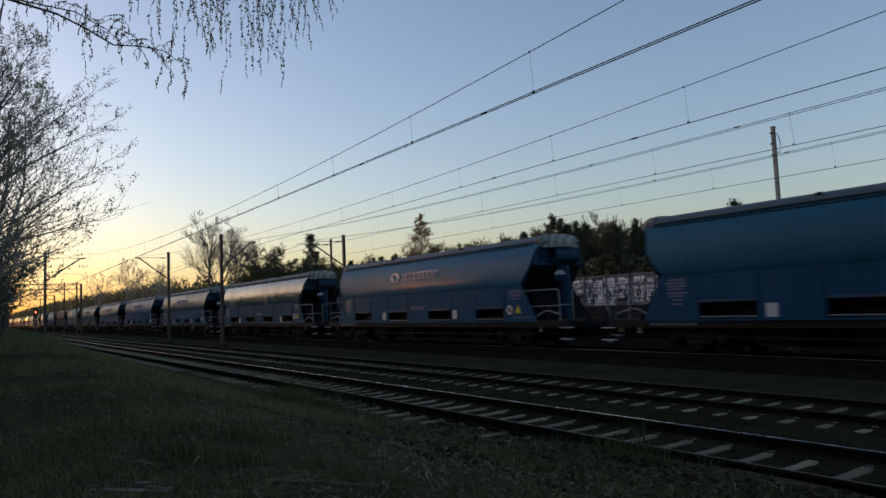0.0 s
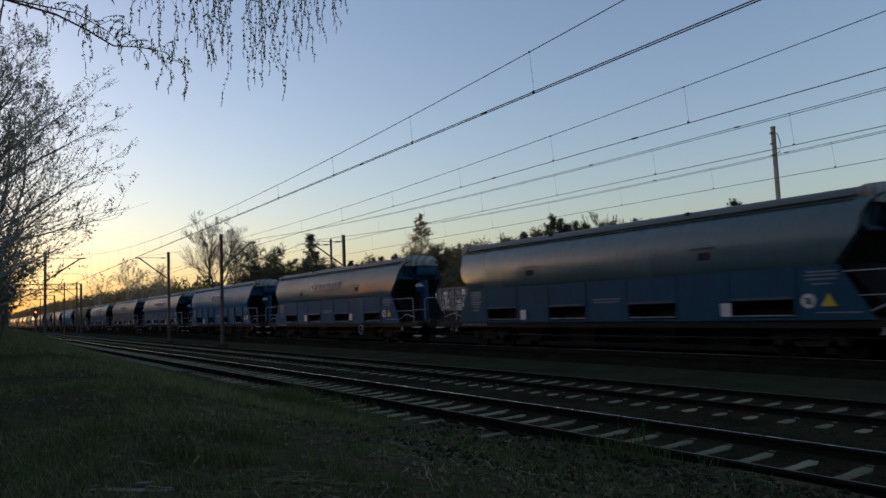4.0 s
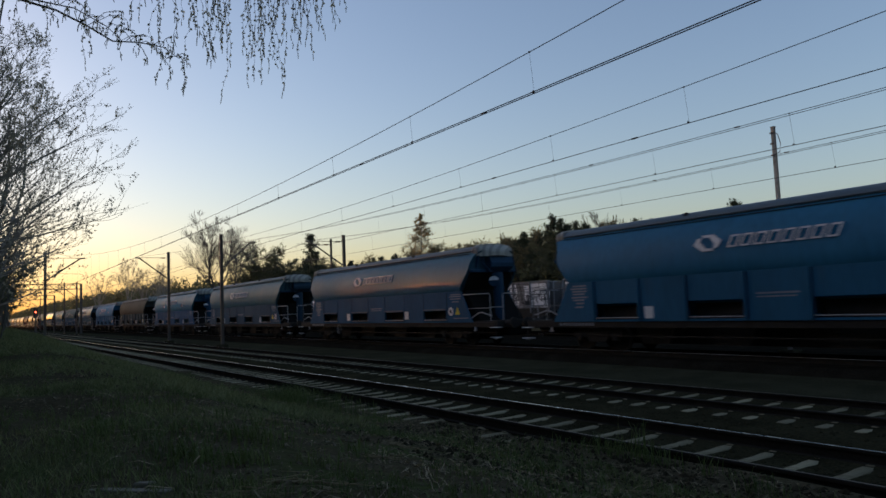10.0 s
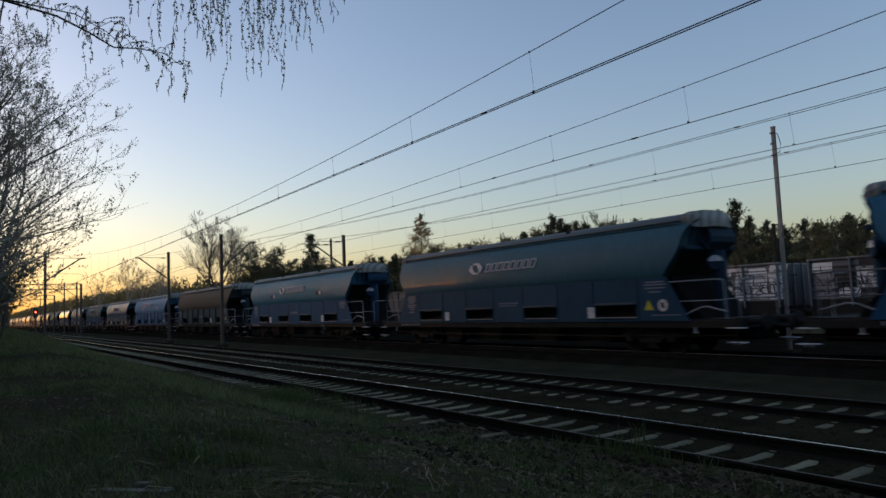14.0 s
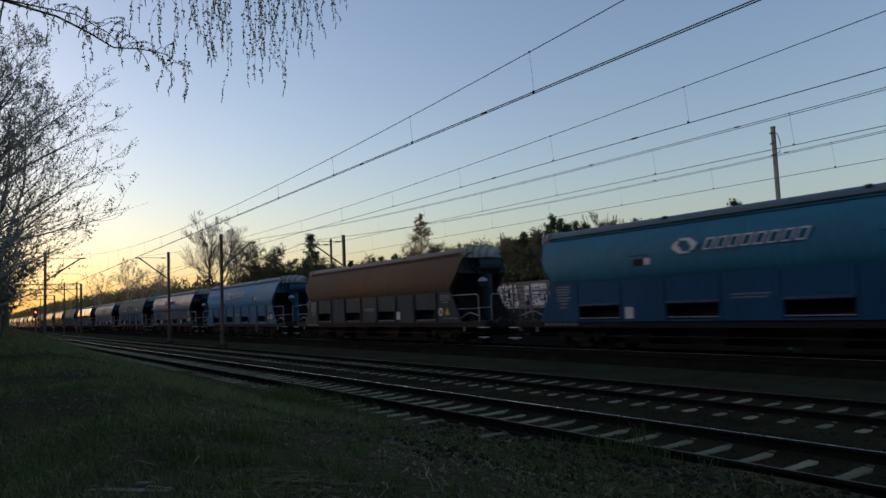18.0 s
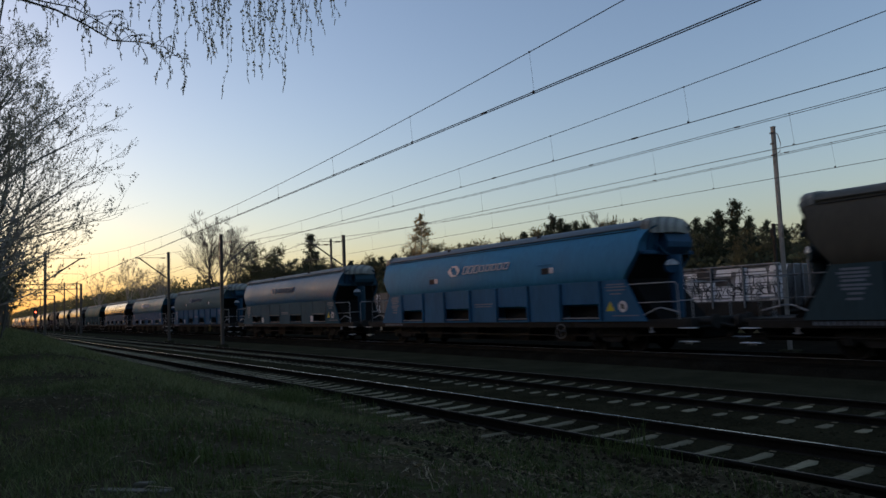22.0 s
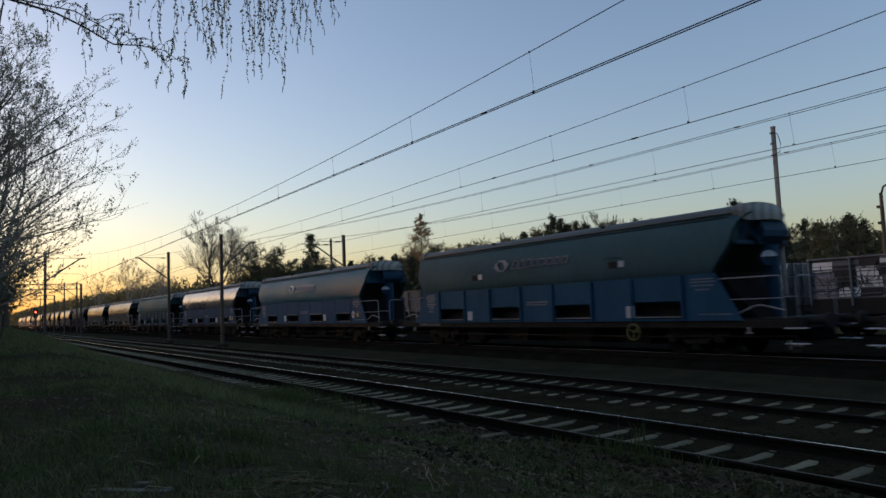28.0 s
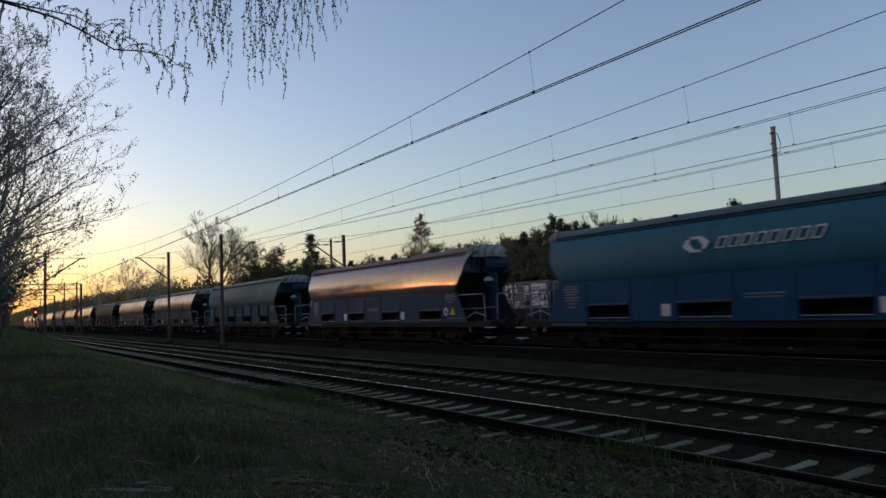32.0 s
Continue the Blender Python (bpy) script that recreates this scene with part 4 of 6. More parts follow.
def build_train():
    base = {k: wagon(k) for k in ("plain", "ribbed")}
    for k, (kind, tubc, skc, worn, mark, ports, hw, emb, label) in enumerate(WAGONS):
        tubc, skc = TUB[tubc], SKIRT[skc]
        at = pose(FIRST_X - PITCH * k, TRACKS[2], 0)
        w = copy_thing(base[kind], at)
        tagged(w, label)
        tub = next(o for o in w.children if o.name.startswith("tub"))
        near = next(o for o in w.children if o.name.startswith("side_skirt"))
        if mark != "-":
            logo(tub, M["white"] if mark == "w" else M["faded"], -2.55, 3.46, 4.75, kind == "ribbed" and k > 8)
        for x in ((-3.95, 4.32) if ports else ()):
            inspection_window(tub, x, ports == 2)
        # half of the wagons carry their cards next to the inner hatches, one carries none
        if k == 9:
            for o in [o for o in near.children if o.name.startswith("card_holder")]:
                bpy.data.objects.remove(o)
        elif k == 8:
            bpy.data.objects.remove(next(o for o in near.children if o.name.startswith("card_holder") and o.data.vertices[0].co.x < 0))
        if emb == 1 and k != 2:
            for o in near.children:
                if o.name.startswith("card_holder"):
                    o.matrix_basis = pose(1.12 if o.data.vertices[0].co.x < 0 else -1.54, 0, 0.06)
        if hw:
            handwheel(w, hw, M["ochre"] if k == 11 else M["railing"] if k == 3 else M["darkrailing"])
        if emb in (1, 2):
            emblem(w, near, emb == 1)
        for o in w.children_recursive:
            n = o.name.split(".")[0]
            if n in ("tub", "port_visor"):
                o.color = (*tubc, worn)
            elif n == "roof_cover":
                o.color = (0.05 + 0.3 * tubc[0], 0.055 + 0.3 * tubc[1], 0.048 + 0.3 * tubc[2], 0.42)
            # the wagon ends' shade is put into their paint, at 0.45 of its strength
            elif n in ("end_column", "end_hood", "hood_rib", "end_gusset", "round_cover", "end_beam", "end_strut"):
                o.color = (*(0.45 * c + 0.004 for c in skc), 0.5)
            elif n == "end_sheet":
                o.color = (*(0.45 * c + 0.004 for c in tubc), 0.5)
            elif n in ("hatch_lid",):
                o.color = (*(0.6 * c + 0.06 for c in skc), 0.3)
            else:
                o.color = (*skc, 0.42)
        WAGON_OBS.append(w)
    for src in base.values():
        for o in (*src.children_recursive, src):
            bpy.data.objects.remove(o)


# ---- parked open wagons on the siding ----
def gondola():
    w = thing("open_wagon", "parked open wagon covered in white and grey spray paint", "goods wagon", group="parked wagons")
    L, zb, zt = 6.7, 1.25, 3.13
    part("box_body", Geo().box((0, 0, (zb + zt) / 2), (2 * L, 2.7, zt - zb), 0.03), M["gondola"], w)
    part("top_rail", Geo().box((0, -1.37, zt + 0.01), (2 * L + 0.1, 0.12, 0.075), 0.02), M["gondola"], w)
    for k in range(9):
        x = -L + 0.05 + k * (2 * L - 0.1) / 8
        part("stake", Geo().box((x, -1.41, (zb + zt) / 2), (0.075, 0.1, zt - zb + 0.02), 0.015), M["gondola"], w)
    for k in range(3):
        part("side_rib", Geo().box((0, -1.375, zb + 0.45 + k * 0.5), (2 * L, 0.05, 0.035), 0.01), M["gondola"], w)
    for k in range(4):
        part("end_stake", Geo().box((L + 0.04, -1.05 + 0.7 * k, (zb + zt) / 2), (0.1, 0.1, zt - zb), 0.015), M["gondola"], w)
    part("end_panel", Geo().box((L + 0.008, 0, (zb + zt) / 2), (0.02, 2.6, zt - zb - 0.1)), M["gondola"], w, "end wall in the body colour, darkened as in shade")
    part("sole_bar", Geo().box((0, 0, 1.2), (2 * L, 2.78, 0.66), 0.03), M["steel"], w, "grimy brown lower frame")
    part("underframe", Geo().box((0, 0, 0.62), (2 * L - 0.6, 2.3, 0.5), 0.06), M["steel"], w)
    for s in (-1, 1):
        part("bogie", Geo().box((s * 4.6, 0, 0.6), (2.4, 2.1, 0.35), 0.08), M["steel"], w)
        for a in (-0.9, 0.9):
            part("wheelset", WHEEL, None, w, at=pose(s * 4.6 + a, 0, 0.457))
        for e in (-1, 1):
            part("buffer", Geo().tube([(s * L, e * 0.875, 1.04), (s * (L + 0.55), e * 0.875, 1.04), (s * (L + 0.62), e * 0.875, 1.04)], [0.1, 0.1, 0.24], 12), M["steel"], w)
    return w


def spray(w, rnd, strength, white=0.93):
    """Plain sprayed blocks and strokes, no words."""
    x = -6.5
    while x < 6.2:
        bw = rnd.uniform(0.5, 1.0)
        if rnd.random() < strength:
            z0, z1 = rnd.uniform(1.55, 1.62), rnd.uniform(3.0, 3.1)
            zc = z0
            while zc < z1 - 0.15:
                hh = rnd.uniform(0.22, 0.5)
                a, b = x + rnd.uniform(-0.08, 0.1), x + bw - rnd.uniform(-0.05, 0.12)
                sl = rnd.uniform(-0.12, 0.12)
                top = min(zc + hh, z1)
                part("spray_block", Geo().slab([(a, zc), (b, zc + rnd.uniform(-0.03, 0.03)), (b + sl, top), (a + sl, top)], -1.362, -1.352), M["spray" if rnd.random() < white else "sprayc" if rnd.random() < 0.6 else "sprayb"], w)
                zc = top + rnd.uniform(0.02, 0.07)
            strokes = Geo()
            for k in range(10):
                xx, zz = x + rnd.uniform(0.05, bw), rnd.uniform(z0, z0 + 0.7)
                pts = [(xx, -1.366, zz)]
                for j in range(rnd.randint(2, 5)):
                    step_x, step_z = rnd.choice(((0.0, 0.3), (0.2, 0.05), (-0.2, 0.05), (0.14, 0.2), (-0.14, 0.22), (0.05, -0.2)))
                    pts.append((pts[-1][0] + step_x + rnd.uniform(-0.05, 0.05), -1.366, min(z1, max(z0, pts[-1][2] + step_z * rnd.uniform(0.7, 1.4)))))
                strokes.tube(pts, rnd.uniform(0.008, 0.03), 5)
            part("spray_strokes", strokes, M["sprayb"], w)
        x += bw + rnd.uniform(-0.04, 0.05)


def seams(w, rnd):
    """Dark gaps between the side boards, broken here and there."""
    for z in (1.83, 2.08, 2.33, 2.58, 2.83, 3.05):
        x = -6.6
        while x < 6.3:
            L = rnd.uniform(0.6, 2.4)
            part("board_gap", Geo().box((x + L / 2, -1.366, z), (min(L, 6.6 - x), 0.012, rnd.uniform(0.015, 0.04))), M["sprayb"], w)
            x += L + rnd.choice((0.0, 0.15, 0.6))


def build_parked():
    src = gondola()
    plan = [(19.7, (0.2, 0.2, 0.2), 0.3), (5.0, (0.13, 0.13, 0.13), 0.2), (-9.7, (0.16, 0.16, 0.165), 1.0), (-24.4, (0.2, 0.2, 0.2), 1.0), (-39.1, (0.2, 0.19, 0.19), 0.9), (-53.8, (0.15, 0.13, 0.12), 0.5),
            (-68.5, (0.2, 0.19, 0.19), 0.6), (-83.2, (0.13, 0.1, 0.09), 0.4)]
    for x, c, s in plan:
        w = copy_thing(src, pose(x, PARKED_Y, 0))
        rnd = random.Random(int(60 - x))
        spray(w, rnd, s, 0.12 if x == -9.7 else 0.9)
        if s > 0.8:
            seams(w, rnd)
        # end walls take 0.4 of the body colour, which paints their shade
        for o in w.children_recursive:
            o.color = (*(v * (0.4 if o.name.startswith("end_panel") else 1.0) for v in c), 0.3)
    for o in (*src.children_recursive, src):
        bpy.data.objects.remove(o)


# ---- plants ----
def frond(rnd, size):
    """A small triangle or diamond, one leaf or clump of needles."""
    d = Vector((rnd.gauss(0, 1), rnd.gauss(0, 1), rnd.gauss(0, 0.7))).normalized()
    a = d.cross(Vector((rnd.gauss(0, 1), rnd.gauss(0, 1), rnd.gauss(0, 1)))).normalized()
    return d * size, a * size * 0.42


def add_leaf(g, p, rnd, size):
    d, a = frond(rnd, size)
    p = Vector(p)
    g.add([p, p + d * 0.5 + a, p + d, p + d * 0.5 - a], [(0, 1, 2, 3)])


def grow(g, leaves, p, d, length, r, depth, rnd, leaf=0.08, leaf_n=3, droop=0.0, spread=0.6, kids=(3, 5), thinnest=0.0022, sides=5):
    """A limb with side limbs; at the last depth it carries leaves or buds."""
    n = 4 if depth else 3
    pts, rad = [Vector(p)], [r]
    d = Vector(d).normalized()
    for i in range(n):
        d = (d + Vector((rnd.gauss(0, 0.13), rnd.gauss(0, 0.13), rnd.gauss(0, 0.1) - droop))).normalized()
        pts.append(pts[-1] + d * length / n)
        rad.append(max(thinnest, r * (1 - 0.72 * (i + 1) / n)))
    g.tube(pts, rad, sides if depth > 1 else 3, caps=False)
    if depth == 0:
        for _ in range(leaf_n):
            k = rnd.randrange(1, n + 1)
            q = pts[k] + (pts[k - 1] - pts[k]) * rnd.random()
            add_leaf(leaves, q, rnd, leaf * rnd.uniform(0.6, 1.3))
        return
    for _ in range(rnd.randint(*kids)):
        u = rnd.uniform(0.25, 1.0)
        k = min(n - 1, int(u * n))
        q = pts[k] + (pts[k + 1] - pts[k]) * (u * n - k)
        side = Vector((rnd.gauss(0, 1), rnd.gauss(0, 1), rnd.gauss(0.15, 0.7)))
        nd = (d + side.normalized() * spread * 1.6).normalized()
        grow(g, leaves, q, nd, length * rnd.uniform(0.45, 0.7), r * 0.45, depth - 1, rnd, leaf, leaf_n, droop * 1.3, spread, kids, thinnest, sides)


def bare_tree(seed, h, r, depth, leaf, leaf_n, bark, leafmat, spread=0.55, low=0.25, limbs=12, kids=(3, 5), upright=0.8, thinnest=0.0022, reach=1.0, taper=0.24):
    """Meshes of trunk and crown (limbs with small leaves) of one broadleaf tree of height h."""
    rnd = random.Random(seed)
    trunk, limb, leaves = Geo(), Geo(), Geo()
    pts, rad = [], []
    x = y = 0.0
    for i in range(8):
        u = i / 7
        pts.append(Vector((x, y, u * h * 0.93)))
        rad.append(max(0.015, r * (1 - u) ** 0.8 + 0.01))
        x += rnd.gauss(0, 0.012) * h
        y += rnd.gauss(0, 0.012) * h
    trunk.tube(pts, rad, 9)
    for k in range(limbs):
        u = low + (1 - low) * (k + rnd.random()) / limbs
        i = min(6, int(u * 7))
        p = pts[i] + (pts[i + 1] - pts[i]) * (u * 7 - i)
        a = k * 2.4 + rnd.uniform(-0.5, 0.5)
        d = Vector((math.cos(a), math.sin(a), upright + rnd.uniform(-0.2, 0.3)))
        grow(limb, leaves, p, d, h * reach * (0.42 - taper * u) * rnd.uniform(0.8, 1.15), r * 0.30 * (1.1 - u), depth, rnd, leaf, leaf_n, 0.02, spread, kids, thinnest)
    return trunk.mesh("trunk", bark, True), limb.mesh("limbs", bark), leaves.mesh("crown", leafmat)


def forked_tree(seed, h, r, stems, lean, bark, thinnest, fork=0.12, side=0.26, kids=(3, 5), limbs=11, sweep=0.0, leafmat=None, leaf=0.1, leaf_n=0, depth=2):
    """A bare tree whose short trunk forks low into long rising stems with upturned side limbs."""
    rnd = random.Random(seed)
    trunk, limb, leaves = Geo(), Geo(), Geo()
    top = Vector((0, 0, h * fork))
    trunk.tube([(0, 0, 0), (0.02 * h * 0.3, 0, h * fork * 0.5), top + Vector((0, 0, 0.1))], [r * 1.15, r, r * 0.85], 9)
    for k in range(stems):
        a = 6.283 * k / stems + rnd.uniform(-0.4, 0.4)
        t = lean * rnd.uniform(0.55, 1.25) if k else lean * 0.2
        d = Vector((math.cos(a) * math.sin(t), math.sin(a) * math.sin(t), math.cos(t)))
        L, n = h * (1 - fork) * rnd.uniform(0.78, 1.0), 9
        pts, rad = [top.copy()], [r * 0.62]
        for i in range(n):
            d = (d + Vector((rnd.gauss(0, 0.09), rnd.gauss(0, 0.09) + sweep, 0.09))).normalized()
            pts.append(pts[-1] + d * L / n)
            rad.append(max(thinnest, r * 0.62 * (1 - (i + 1) / n) ** 0.85))
        trunk.tube(pts, rad, 7, caps=False)
        for j in range(limbs):
            u = 0.16 + 0.82 * (j + rnd.random()) / limbs
            i = min(n - 1, int(u * n))
            p = pts[i] + (pts[i + 1] - pts[i]) * (u * n - i)
            w = rnd.uniform(0, 6.283)
            out = Vector((math.cos(w), math.sin(w), 0.0)) + d * 0.2
            nd = ((pts[i + 1] - pts[i]).normalized() * 0.75 + out * 0.85).normalized()
            grow(limb, leaves, p, nd, h * side * (1.1 - 0.75 * u) * rnd.uniform(0.7, 1.2), max(thinnest * 1.3, rad[i] * 0.42), depth, rnd, leaf, leaf_n, -0.06, 0.45, kids, thinnest, 4)
    meshes = trunk.mesh("trunk", bark, True), limb.mesh("limbs", bark)
    return meshes + (leaves.mesh("crown", leafmat),) if leaf_n else meshes


def pine(seed, h, clump=0.125):
    """A pine: whorls of limbs that carry many small tufts of needles, ragged outline."""
    rnd = random.Random(seed)
    trunk, crown = Geo(), Geo()
    trunk.tube([(0, 0, 0), (0.05, 0, h * 0.5), (0, 0, h)], [0.16, 0.11, 0.02], 7)
    z = h * 0.1
    while z < h:
        u = (z - h * 0.1) / (h * 0.9)
        reach = (1.75 * (1 - u) ** 0.5 + 0.12) * rnd.uniform(0.55, 1.3) * h / 11
        for k in range(rnd.randint(5, 7)):
            a = rnd.uniform(0, 6.28)
            L = reach * rnd.uniform(0.55, 1.2)
            tip = Vector((math.cos(a) * L, math.sin(a) * L, z + (0.3 + 0.5 * u) * L))
            root = Vector((0, 0, z))
            trunk.tube([root, tip], [0.03, 0.008], 3, caps=False)
            for j in range(int(26 + 50 * L)):
                f = rnd.uniform(0.15, 1.06)
                q = root + (tip - root) * f + Vector((rnd.gauss(0, 0.13), rnd.gauss(0, 0.13), rnd.gauss(0.04, 0.13)))
                add_leaf(crown, q, rnd, clump * rnd.uniform(0.7, 1.5))
        z += h * 0.04
    for j in range(70):
        add_leaf(crown, (rnd.gauss(0, 0.05), rnd.gauss(0, 0.05), h * rnd.uniform(0.94, 1.03)), rnd, clump * 0.9)
    return trunk.mesh("trunk", M["bark"]), crown.mesh("crown", M["needle"])


def plant(name, meshes, label, category, group, at, scale=1.0, bare=""):
    t = thing(name, label, category, group=group, at=at @ Matrix.Scale(scale, 4))
    for n, me in zip(("trunk", "branchwork", "crown") if len(meshes) == 3 else ("trunk", bare or "crown"), meshes):
        part(n, me, None, t)
    return t


def skyline(x):
    """Height of the wood's edge along the line, at 60 m from it."""
    return 7.3 + 2.9 * step(28, 62, -x) + 1.2 * step(110, 190, -x) + 5.6 * step(180, 380, -x)


def build_woods():
    rnd = random.Random(11)
    pines = [pine(s, 11.0) for s in range(5)]
    broad = [bare_tree(40 + s, 10.5, 0.16, 2, 0.11, 26, M["bark"], M["brush" if s % 2 else "olive"], limbs=22, kids=(5, 7), thinnest=0.008) for s in range(4)]
    for row, (y, gap) in enumerate(((57, 3.0), (61, 2.7), (66, 2.9), (73, 3.0))):
        x = 25.0 - row
        while x > -175:
            x -= gap * rnd.uniform(0.7, 1.3)
            yy = y + rnd.uniform(-1.8, 1.8)
            h = ((skyline(x * 60 / yy) - 1.85) * yy / 60 + 2.55) * rnd.choice((0.86, 0.92, 0.97, 1.0, 1.05))
            p = pose(x, yy, -0.7, 0, 0, rnd.uniform(0, 360))
            if rnd.random() < 0.5:
                plant("pine_tree", rnd.choice(pines), "dark green pine at the edge of the wood", "tree", "wood edge", p, h / 11)
            else:
                plant("broadleaf_tree", rnd.choice(broad), "brownish broadleaf tree coming into leaf at the wood's edge", "tree", "wood edge", p, h / 11.3)
    for x, y, h in ((-65.5, 60, 13.0), (-62.5, 61, 11.9), (-64.2, 60, 12.4), (-63.3, 60.4, 11.6), (-61.2, 60, 11.0), (-40.4, 60, 11.2), (-42.3, 60.2, 10.5), (-44.7, 60, 10.1), (-47.5, 60.5, 10.3), (-38.6, 59.5, 9.4), (-51.5, 60, 9.6), (-30.0, 60, 8.6), (-70.5, 62, 11.5)):
        plant("pine_tree", pines[int(abs(x)) % 5], "tall dark pine standing above the wood", "tree", "wood edge", pose(x, y, -0.7, 0, 0, x * 40), h / 11)
    # undergrowth in front of and under the wood
    g = Geo()
    for _ in range(70000):
        x = 25 - 210 * rnd.random()
        y = rnd.uniform(54, 74)
        z = -0.6 + (5.4 + (y - 54) * 0.12 + 1.6 * step(36, 60, -x)) * rnd.random() ** 0.8
        add_leaf(g, (x, y, z), rnd, rnd.uniform(0.3, 0.75))
    solid("undergrowth", g, M["olive"], "dense dark undergrowth along the wood", "bushes", kind="stuff")
    # the wood runs on along the line into the distance
    g = Geo()
    for _ in range(1500):
        u = rnd.random()
        x = -165 - 1350 * u ** 1.6
        y = rnd.uniform(56, 85)
        h = (skyline(x) * y / 66) * (1.0 + 0.02 * step(220, 340, -x) + 0.22 * step(380, 800, -x)) * rnd.uniform(0.84, 1.02)
        for _ in range(80):
            v = rnd.random()
            rr = (1 - v) * 2.6 + 0.4 + 1.2 * step(400, 900, -x)
            add_leaf(g, (x + rnd.gauss(0, rr * 0.5), y + rnd.gauss(0, rr * 0.5), -0.6 + h * (0.05 + 0.95 * v)), rnd, rnd.uniform(0.6, 1.2))
    solid("far_woods", g, M["olive"], "dark wood receding along the railway", "woods", kind="stuff")


def build_single_trees():
    birch = bare_tree(3, 17.3, 0.17, 2, 0.075, 34, M["birchbark"], M["birchleaf"], limbs=60, kids=(5, 7), upright=1.0, low=0.1, thinnest=0.01, reach=0.72, taper=0.4)
    plant("birch_tree", birch, "slender birch with sparse yellowish young leaves", "tree", "lone trees", pose(-97.3, 60, -0.7), 1.08)
    bare = forked_tree(8, 17.6, 0.26, 5, 0.44, M["bark"], 0.016, fork=0.3, side=0.24, kids=(4, 6), limbs=13)
    plant("bare_tree", bare, "tall bare tree with thin spreading limbs", "tree", "lone trees", pose(-104.8, 30.0, -0.6, 0, 0, 200), 0.96, "branchwork")
    slim = forked_tree(15, 15.0, 0.2, 3, 0.24, M["bark"], 0.015, fork=0.34, side=0.22, kids=(4, 6), limbs=12)
    plant("bare_tree", slim, "bare tree with rising forked stems", "tree", "lone trees", pose(-98.4, 31.0, -0.6, 0, 0, 130), 0.97, "branchwork")
    plant("bare_tree", slim, "bare leafless tree behind the wood's edge", "tree", "lone trees", pose(-58.6, 61.5, -0.7, 0, 0, 60), 0.86, "branchwork")
    nest = Geo()
    rnd = random.Random(2)
    for _ in range(420):
        d = Vector((rnd.gauss(0, 1), rnd.gauss(0, 1), rnd.gauss(0, 1))).normalized() * 0.4 * rnd.random() ** 0.3
        nest.tube([d, d + Vector((rnd.gauss(0, 0.13), rnd.gauss(0, 0.13), rnd.gauss(0, 0.13)))], 0.012, 3, caps=False)
    solid("mistletoe", nest, M["twig"], "dark round ball of mistletoe in the bare tree", "mistletoe", at=pose(-109.9, 30.0, 12.7))
    bush = [bare_tree(60 + s, 9.0, 0.14, 2, 0.1, 34, M["bark"], M["olive"], limbs=34, kids=(5, 7), low=0.12, thinnest=0.012, reach=0.6, upright=0.5, spread=0.8, taper=0.04) for s in range(2)]
    for x, y, h, s in ((-112.5, 40, 12.6, 0), (-105.5, 40, 10.6, 1), (-118, 40, 10.4, 1), (-89.0, 40, 8.6, 1)):
        plant("broadleaf_tree", bush[s], "olive leafy round-headed tree beyond the line", "tree", "lone trees", pose(x, y, -0.6, 0, 0, x * 31), h / 9)
    young = pine(21, 11.0)
    for x, h in ((-93.3, 13.0), (-95.6, 9.6), (-91.2, 10.4)):
        plant("pine_tree", young, "sparse pine standing alone beyond the line", "tree", "lone trees", pose(x, 40, -0.6, 0, 0, x * 53), h / 11)
    far = forked_tree(90, 20.0, 0.24, 4, 0.34, M["youngbark"], 0.02, fork=0.25, side=0.24, kids=(3, 4), limbs=9, leafmat=M["birchleaf"], leaf=0.17, leaf_n=3)
    for x, y, h in ((-229, 40, 21.2), (-208, 40, 16.8), (-287, 40, 20.5), (-185.5, 40, 16.2), (-196, 42, 13.5)):
        plant("bare_tree", far, "distant budding tree against the evening sky", "tree", "distant trees", pose(x, y, -0.6, 0, 0, x * 17), h / 20)


SWAY = []


